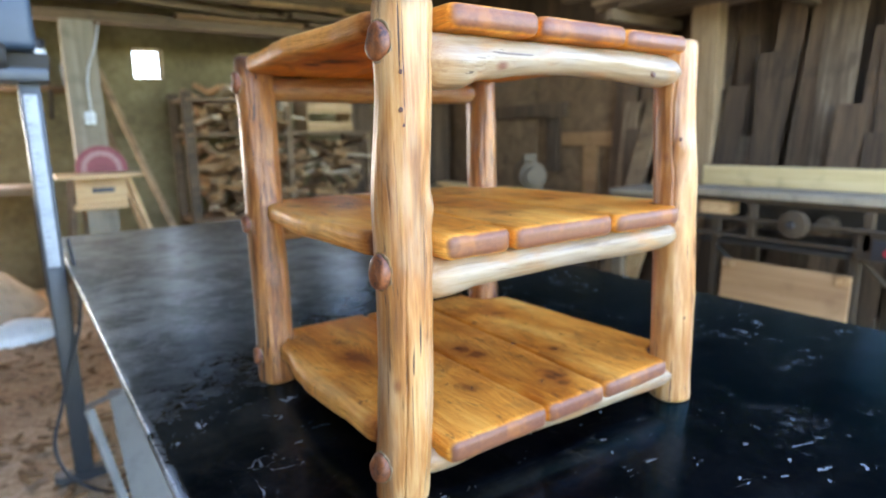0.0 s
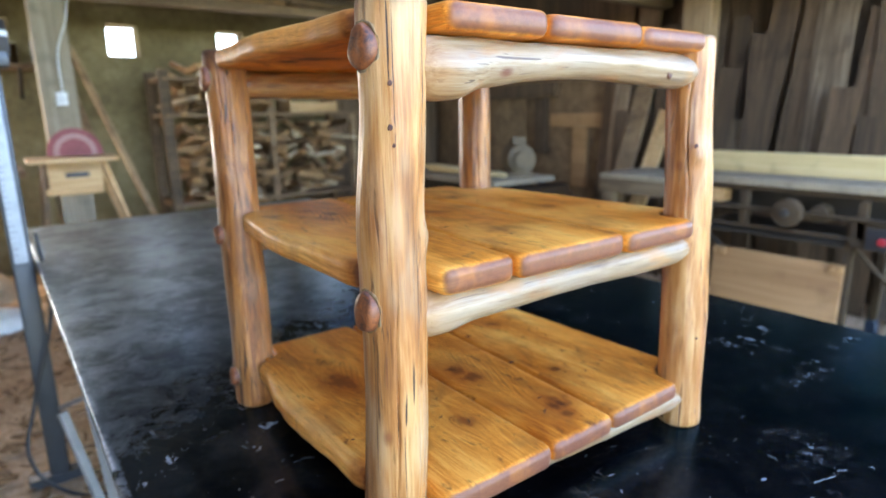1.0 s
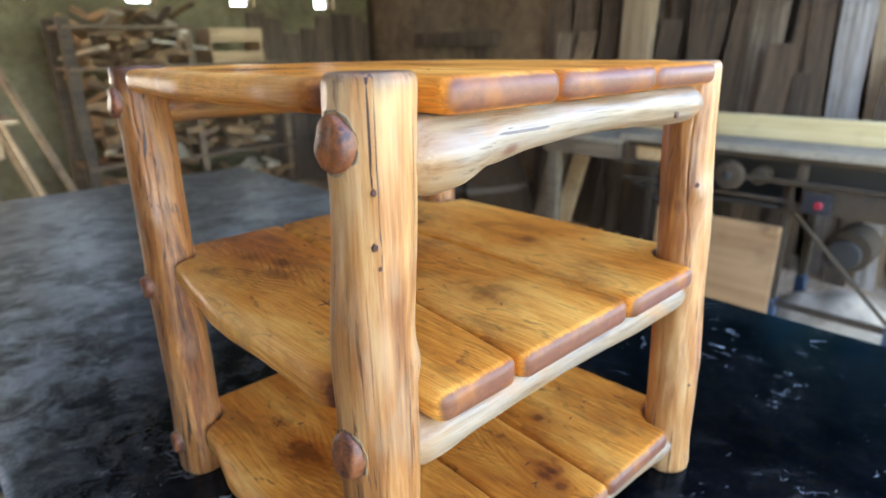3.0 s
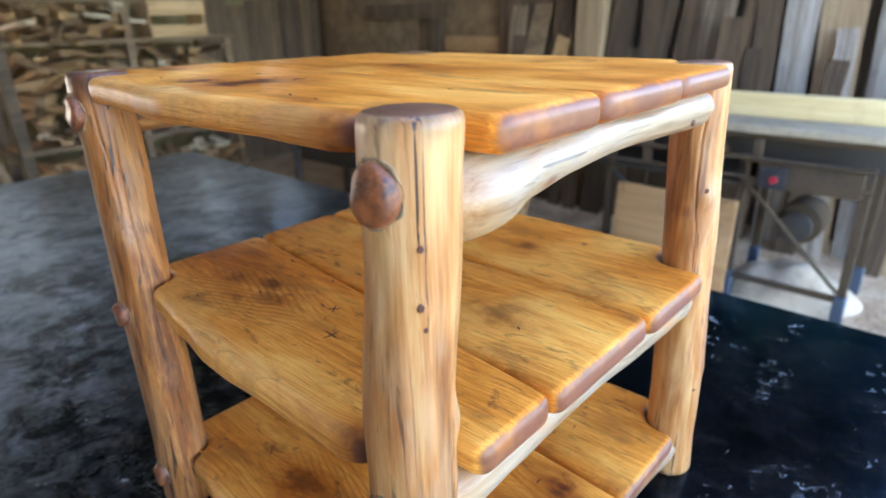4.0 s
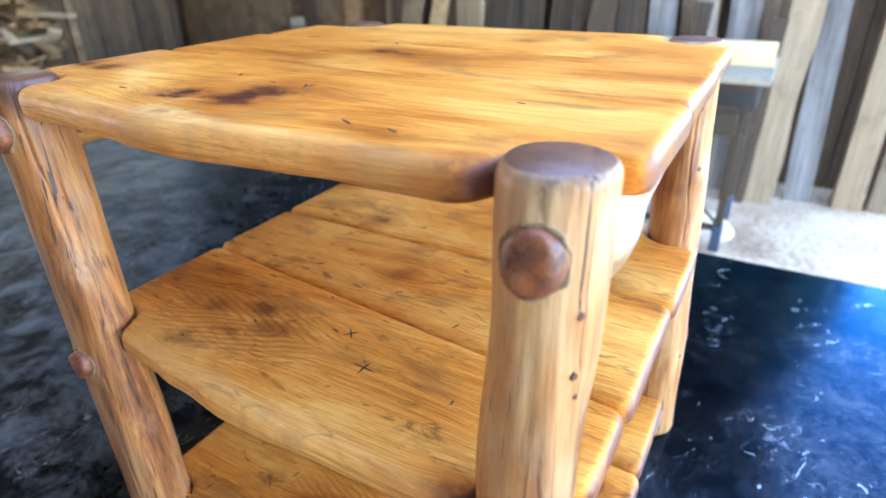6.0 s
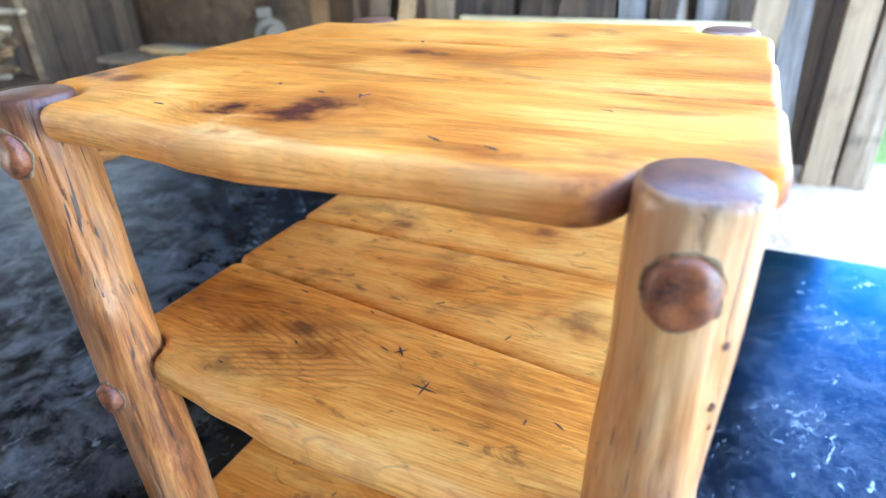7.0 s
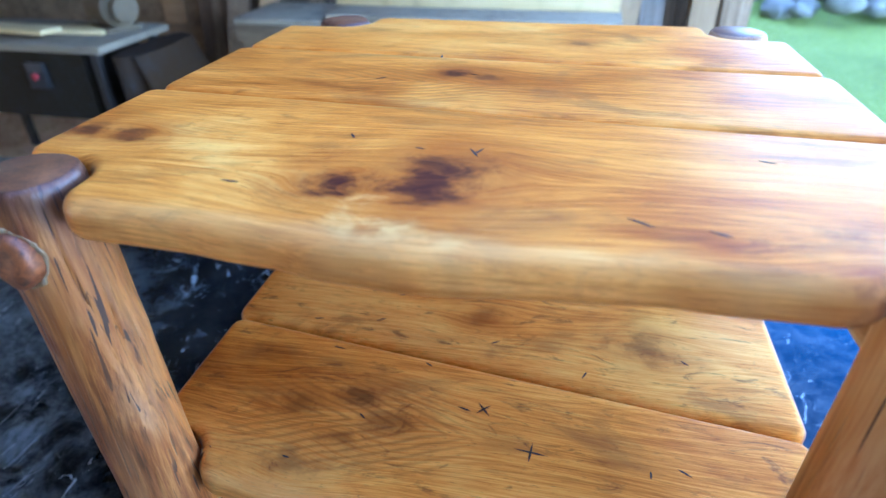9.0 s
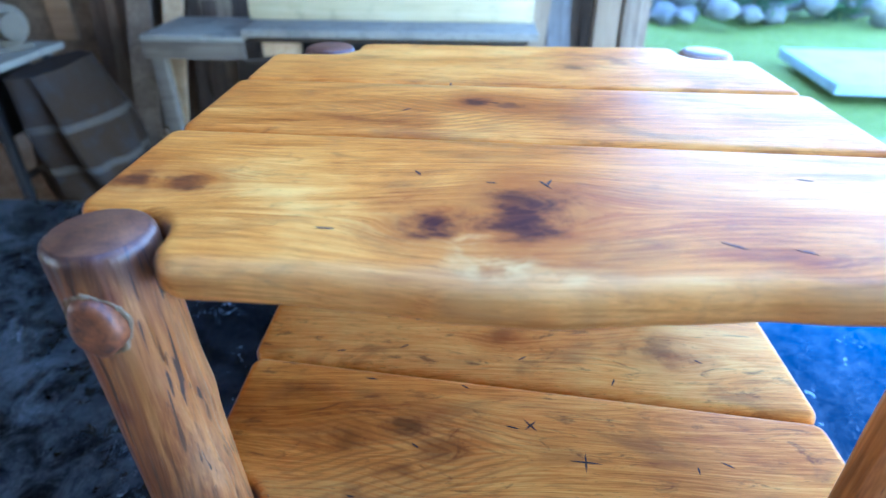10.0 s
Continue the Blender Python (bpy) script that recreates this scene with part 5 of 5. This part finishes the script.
for lo, hi, rows, per in ((0.60, 1.26, 11, 13), (1.36, 1.60, 4, 11), (1.66, 1.76, 2, 6), (0.12, 0.42, 5, 10)):
    for r in range(rows):
        for q in range(per):
            x = 0.80 + (1.55 if lo < 1.3 else 0.84) * (q + random.uniform(0.1, 0.9)) / per
            z = lo + 0.035 + (hi - lo - 0.05) * r / max(1, rows - 1) + random.uniform(-0.01, 0.01)
            offcut(x, 4.72 + random.uniform(0.06, 0.34), z, random.uniform(-18, 18), random.uniform(-28, 28), random.choice((90, 90, 70, 110, 0)) + random.uniform(-18, 18), r * per + q * 5 + random.randrange(12))
crate = thing("wooden_crate", pose(2.02, 4.74, 1.362), "wooden crate with an open slot on the rack", "crate")
for nm, lo, hi in (("board", (-0.24, -0.02, 0), (0.24, 0, 0.09)), ("board", (-0.24, -0.02, 0.17), (0.24, 0, 0.27)), ("side", (-0.24, 0.001, 0), (-0.22, 0.3, 0.27)), ("side", (0.22, 0.001, 0), (0.24, 0.3, 0.27)), ("base", (-0.219, 0.001, 0), (0.219, 0.3, 0.02)), ("lid", (-0.24, -0.02, 0.271), (0.24, 0.3, 0.285))):
    part(nm, box(lo, hi, 0.002), CRATE_WOOD, crate)

# boards and beams hung on the far end of the east wall
for nm, lo, hi, mt, lb in (("wall_board", (3.99, 2.62, 1.17), (4.04, 3.50, 1.30), PLY, "brown board nailed across the barn wall"),
                           ("wall_board", (4.0, 3.05, 0.60), (4.04, 3.22, 1.165), PLY, "brown board fixed upright on the barn wall"),
                           ("wall_panel", (4.045, 2.3, 0.2), (4.085, 3.9, 1.95), SHELF_WOOD, "brown panel lining the barn wall"),
                           ("wall_panel", (4.045, 3.92, 0.2), (4.085, 5.4, 2.1), SHELF_WOOD, "brown panel lining the barn wall"),
                           ("wall_beam", (3.98, 3.45, 1.46), (4.04, 4.6, 1.60), BROWN_WOOD, "dark beam fixed along the barn wall"),
                           ("wall_beam", (3.99, 3.56, 0.9), (4.04, 3.72, 1.455), BROWN_WOOD, "dark upright beam on the barn wall")):
    solid(nm, box(lo, hi, 0.005), mt, lb, "board")
solid("leaning_board", bar((3.05, 1.98, 0.0), (3.90, 2.12, 1.35), 0.13, 0.03), PINE_X, "pale board leaning behind the saw", "board")
solid("leaning_board", bar((3.2, 2.25, 0.0), (3.92, 2.35, 1.55), 0.16, 0.03), SHELF_WOOD, "brown board leaning behind the saw", "board")

# lumber stored overhead along the east wall
random.seed(61)
for yb in (0.1, 1.2, 2.3):
    solid("wall_bracket", box((3.2, yb - 0.04, 2.12), (4.09, yb + 0.04, 2.20), 0.006), BEAM_X, "timber bracket carrying stored lumber", "bracket", "brackets on the east wall")
for q in range(16):
    l = random.uniform(1.6, 2.8)
    wv = random.uniform(0.09, 0.17)
    solid("stored_board", box((-wv / 2, -l / 2, 0), (wv / 2, l / 2, 0.04), 0.003), BROWN_LONG, "rough board stored overhead on brackets", "board", "boards stored overhead", m=pose(3.30 + 0.19 * (q % 4) + random.uniform(-0.02, 0.02), 1.25 + random.uniform(-0.25, 0.25), 2.202 + 0.045 * (q // 4), 0, 0, random.uniform(-2, 2)))

# loft beam with stored timber
solid("loft_beam", box((-2.19, 4.5, 2.185), (4.08, 4.62, 2.26), 0.008), LOFT_WOOD, "rough brown timber beam carrying stored lumber", "beam")
random.seed(41)
for q in range(44):
    l, wv, tv = random.uniform(0.45, 1.7), random.uniform(0.06, 0.17), random.uniform(0.022, 0.07)
    layer = q % 6
    solid("stored_board", box((-l / 2, -wv / 2, 0), (l / 2, wv / 2, tv), 0.003), LOFT_WOOD if q % 4 else SCRAP, "rough board stored on the loft beam", "board", "boards on the loft beam", m=pose(random.uniform(-0.9, 2.9), 4.48 + random.uniform(0, 0.22), 2.262 + 0.072 * layer, random.uniform(-5, 5), random.uniform(-1.2, 1.2), random.uniform(-9, 9)))
for q in range(16):
    l, wv, tv = random.uniform(0.6, 1.1), random.uniform(0.05, 0.12), random.uniform(0.02, 0.06)
    solid("stored_board", box((-l / 2, -wv / 2, 0), (l / 2, wv / 2, tv), 0.003), SCRAP if q % 2 else LOFT_WOOD, "short board lying across the loft beam", "board", "boards on the loft beam", m=pose(-0.6 + 0.22 * q + random.uniform(-0.05, 0.05), 4.62, 2.70 + 0.03 * (q % 3), 0, random.uniform(-3, 3), 90 + random.uniform(-16, 16)))

# leaning boards and the square post by the sander
post = thing("wall_post", pose(0, 0, 0), "pale timber post carrying an electric socket", "post")
part("shaft", box((-0.19, 4.42, 0), (0.03, 4.57, 2.178), 0.008), LIMED, post)
skt = part("socket_box", box((-0.105, 4.385, 1.43), (-0.035, 4.419, 1.52), 0.006), WHITE, post, "white surface socket")
cord("cable", [(-0.06, 4.40, 1.52), (-0.05, 4.405, 1.8), (0.02, 4.41, 2.0), (0.06, 4.42, 2.17)], 0.005, WHITE, skt)
solid("leaning_board", bar((0.62, 4.35, 0.0), (0.14, 5.52, 1.95), 0.055, 0.03), BEAM_WOOD, "long brown board leaning on the wall", "board")
solid("leaning_board", bar((0.40, 4.5, 0.0), (0.10, 5.52, 1.6), 0.07, 0.03), SHELF_WOOD, "long brown board leaning on the wall", "board")

# ---- disc sander ----
sander = thing("disc_sander", pose(-0.05, 4.15, 0.07), "home-made disc sander on a splayed pine stand", "sander")
part("table", box((-0.31, -0.28, 0.985), (0.21, 0.10, 1.01), 0.004), PINE_X, sander, "pale pine work table")
part("apron", box((-0.20, -0.10, 0.80), (0.12, -0.06, 0.984), 0.004), PINE_X, sander)
part("slot", box((-0.10, -0.106, 0.875), (0.04, -0.101, 0.91), 0.002), BLACK, sander, "dark slot")
part("lower_board", box((-0.22, -0.09, 0.755), (0.12, -0.05, 0.799), 0.012), PINE_X, sander)
part("pedestal", box((-0.14, 0.02, -0.07), (0.06, 0.26, 0.754), 0.006), LIMED, sander, "grey-brown pedestal")
for yy in (-0.02, 0.3):
    part("leg", bar((0.42, yy, -0.07), (0.14, yy, 0.98), 0.11, 0.035), PINE_X, sander)
    part("leg", bar((-0.30, yy, -0.07), (-0.20, yy, 0.98), 0.06, 0.035), SHELF_WOOD, sander)
dsc = part("disc", tube((0, 0.115, 1.03), (0, 0.14, 1.03), 0.172, n=44, bevel=0.003), DISC, sander, "round red-brown sanding disc")
part("worn_ring", tube((0, 0.1125, 1.03), (0, 0.1149, 1.03), 0.135, n=40), DISC_PALE, dsc, "pale worn ring")
part("hub", tube((0, 0.109, 1.03), (0, 0.1124, 1.03), 0.100, n=36), DISC, dsc)
part("motor", tube((0, 0.145, 1.03), (0, 0.42, 1.03), 0.11, n=24, bevel=0.01), GREY_STEEL, sander)

# ---- upright machine with a rule at the end of the bench ----
col = thing("column_machine", pose(-0.50, 1.78, 0), "blue-grey steel column with a white measuring rule and a machine head", "machine")
shaft = part("column", box((-0.032, -0.03, 0.0), (0.032, 0.03, 1.55), 0.006), COLUMN, col, "blue-grey square steel column")
rule = part("rule", box((-0.022, -0.036, 0.85), (0.018, -0.031, 1.46), 0.001), RULE, shaft, "white measuring rule")
tb = bmesh.new()
for q in range(30):
    box((-0.020, -0.0375, 0.86 + q * 0.02), (-0.020 + (0.020 if q % 5 == 0 else 0.012), -0.0362, 0.8615 + q * 0.02), bm=tb)
part("scale_marks", tb, BLACK, rule, "fine black scale marks", 0)
part("arm", box((-0.60, -0.10, 1.50), (0.06, 0.06, 1.545), 0.008), COLUMN, col)
part("head", box((-0.14, -0.12, 1.60), (0.035, 0.06, 1.80), 0.025, 3), BLUE, col, "blue-grey motor housing")
part("knob", tube((-0.20, -0.09, 1.58), (-0.05, -0.09, 1.58), 0.045, n=20, bevel=0.01), DARK_STEEL, col)
part("collar", box((-0.06, -0.05, 1.546), (0.07, 0.06, 1.599), 0.01), DARK_STEEL, col)
part("lower_sleeve", box((-0.026, -0.036, 0.02), (0.026, -0.0305, 0.84), 0.003), COLUMN, col, "worn bare steel sleeve")
part("strut", bar((0.03, -0.26, 0.37), (0.10, -0.33, 0.0), 0.035, 0.018), SHEET, col, "bare steel strut")
part("strut", bar((0.04, -0.05, 0.30), (0.15, -0.28, 0.42), 0.03, 0.018), SHEET, col, "bare steel strut")
part("foot", bar((-0.10, -0.02, 0.02), (0.10, -0.02, 0.02), 0.06, 0.04), COLUMN, col)
cord("cable", [(0.05, -0.04, 0.95), (0.06, -0.06, 0.7), (-0.04, -0.08, 0.35), (-0.08, -0.10, 0.15), (0.0, -0.14, 0.02), (0.2, -0.3, 0.015)], 0.007, BLACK, col)
jar = thing("bottle", pose(-0.47, 1.95, 1.546), "dark bottle with a blue and white label", "bottle")
part("body", tube((0, 0, 0), (0, 0, 0.13), 0.045, n=24, bevel=0.01), BLACK, jar)
part("label", tube((0, 0, 0.03), (0, 0, 0.09), 0.0465, n=24), WHITE, jar, "white label with a blue patch")
part("neck", tube((0, 0, 0.131), (0, 0, 0.165), 0.02, n=16, bevel=0.004), BLACK, jar)

solid("sheet_metal", box((-0.09, -0.005, 0), (0.09, 0.005, 0.44), 0.002), SHEET, "pale grey metal sheet leaning below the bench", "metal sheet", m=pose(-0.30, 1.40, 0.0, -14, -12, -30))
chips = bmesh.new()
rnd = random.Random(83)
for _ in range(700):
    l, w, h = rnd.uniform(0.012, 0.09), rnd.uniform(0.006, 0.03), rnd.uniform(0.002, 0.010)
    m = pose(rnd.uniform(-1.8, -0.3), rnd.uniform(0.6, 4.6), 0.012 + h / 2, rnd.uniform(-12, 12), rnd.uniform(-12, 12), rnd.uniform(0, 360))
    quad = [(-l / 2, -w / 2), (l / 2, -w * rnd.uniform(0.2, 0.5)), (l / 2 * rnd.uniform(0.7, 1), w / 2), (-l / 2, w * rnd.uniform(0.2, 0.5))]
    lo = [chips.verts.new(m @ Vector((u, v, -h / 2))) for u, v in quad]
    hi = [chips.verts.new(m @ Vector((u, v, h / 2))) for u, v in quad]
    chips.faces.new(hi)
    for i in range(4):
        chips.faces.new((lo[i], lo[(i + 1) % 4], hi[(i + 1) % 4], hi[i]))
solid("wood_chips", chips, SCRAP, "wood chips and splinters strewn over the floor", "wood chips", kind="stuff", smooth=0)
solid("sawdust", heap(0.45, 0.6, 0.42, 8.0), DUST, "brown mound of sawdust on the floor", "sawdust", kind="stuff", m=pose(-0.95, 5.0, 0.0))
sk = []
for kk in range(9):
    f = kk / 8
    sk.append([(0.24 * math.cos(a) * (1.0 - 0.75 * f ** 3) * (1 + 0.1 * noise.noise((math.cos(a), math.sin(a), f * 2))), 0.15 * math.sin(a) * (1.0 - 0.75 * f ** 3), 0.14 * f) for a in (2 * math.pi * i / 22 for i in range(22))])
solid("plastic_sack", loft(sk), WHITE, "white slumped plastic sack on the floor", "sack", m=pose(-0.68, 3.95, 0.0, 0, 0, 20))
wsh = thing("wall_shelf", pose(-0.75, 5.3, 1.74), "dark wall shelf with tins and jars", "shelf")
part("board", box((-0.8, -0.1, 0), (0.66, 0.29, 0.03), 0.004), SHELF_WOOD, wsh)
for bx in (-0.6, 0.5):
    part("bracket", bar((bx, 0.28, -0.22), (bx, -0.06, -0.002), 0.03, 0.03), DARK_STEEL, wsh)
random.seed(71)
for q in range(8):
    r, hh = random.uniform(0.035, 0.07), random.uniform(0.08, 0.2)
    tn = thing("tin", pose(-1.30 + 0.17 * q, 5.36 + random.uniform(-0.05, 0.08), 1.771), "dusty tin on the wall shelf", "tin", "tins on the wall shelf")
    part("can", tube((0, 0, 0), (0, 0, hh), r, n=20, bevel=0.004), (DARK_STEEL, GREY_STEEL, SACK, BLUE)[q % 4], tn)
    part("lid", tube((0, 0, hh + 0.0005), (0, 0, hh + 0.012), r * 0.92, n=20, bevel=0.002), CAST, tn)

# ---- side bench at the west end ----
sideb = thing("side_bench", pose(-1.2, 4.9, 0), "dark cluttered side bench with a shelf above", "bench")
part("top", box((-0.9, -0.3, 0.92), (0.85, 0.4, 0.97), 0.006), SHELF_WOOD, sideb)
for lx in (-0.8, 0.75):
    for ly in (-0.22, 0.32):
        part("leg", box((lx - 0.04, ly - 0.04, 0), (lx + 0.04, ly + 0.04, 0.919), 0.004), DARK_STEEL, sideb)

# ---- outside ----
solid("concrete_slab", box((-0.85, -1.3, 0.02), (0.55, 0.62, 0.12), 0.012), SLAB, "pale concrete slab lying in the grass", "slab", m=pose(5.75, -3.85, 0.0, 0, 0, -4))
random.seed(51)


def stone(r, seed):
    b = bmesh.new()
    bmesh.ops.create_icosphere(b, subdivisions=2, radius=r)
    for v in b.verts:
        v.co *= 1 + 0.45 * noise.noise(v.co * (1.3 / r) + Vector((seed, 0, 0)))
        v.co.z *= 0.7
    return b


for q in range(70):
    r = random.uniform(0.07, 0.22)
    solid("stone", stone(r, q * 2.3), STONE, "pale field stone in a rubble heap", "stone", "rubble heap outside", m=pose(9.0 + random.uniform(-0.8, 1.4), -4.2 + random.uniform(-1.6, 2.3), -0.04 + random.uniform(0, 0.35), 0, 0, random.uniform(0, 360)), smooth=60)


def bush(seed, w, h, cnt):
    rnd = random.Random(seed)
    b = bmesh.new()
    for _ in range(cnt):
        d = Vector((rnd.gauss(0, 1), rnd.gauss(0, 1), rnd.gauss(0, 1))).normalized() * rnd.uniform(0.45, 1.0) ** 0.5
        c = Vector((d.x * w, d.y * w, h * 0.5 + d.z * h * 0.5)) * (1 + 0.2 * noise.noise(d * 2 + Vector((seed, 0, 0))))
        s = rnd.uniform(0.04, 0.08)
        m = Matrix.Translation(c) @ Euler((rnd.uniform(0, 6.3), rnd.uniform(0, 6.3), rnd.uniform(0, 6.3))).to_matrix().to_4x4()
        vs = [b.verts.new(m @ Vector(p)) for p in ((0, -s, 0), (s * 0.5, 0, s * 0.15), (0, s, 0), (-s * 0.5, 0, s * 0.15))]
        b.faces.new(vs)
    return b


for q in range(9):
    t = thing("bush", pose(9.4 + random.uniform(-0.6, 2.0), -5.2 + 0.62 * q, -0.06), "dark green bush growing by the rubble heap", "bush", "bushes outside")
    part("stems", tube((0, 0, 0), (0.05, 0.02, 0.5), 0.025, 0.01, 8), SHELF_WOOD, t)
    part("foliage", bush(q, random.uniform(0.35, 0.6), random.uniform(0.6, 1.1), 900), LEAF, t, smooth=0)
hb = bmesh.new()
rnd = random.Random(77)
for _ in range(9000):
    x = rnd.uniform(30, 62)
    yv = rnd.uniform(-60, 30)
    top = 2.6 + 1.5 * noise.noise((yv * 0.15, 0, 0))
    c = Vector((32 + rnd.uniform(0, 3), yv, rnd.uniform(0.0, top)))
    s = rnd.uniform(0.15, 0.4)
    m = Matrix.Translation(c) @ Euler((rnd.uniform(0, 6.3), rnd.uniform(0, 6.3), rnd.uniform(0, 6.3))).to_matrix().to_4x4()
    hb.faces.new([hb.verts.new(m @ Vector(p)) for p in ((0, -s, 0), (s * 0.6, 0, s * 0.2), (0, s, 0), (-s * 0.6, 0, s * 0.2))])
solid("hedgerow", hb, LEAF, "far dark green hedgerow across the meadow", "hedge", kind="stuff", smooth=0)
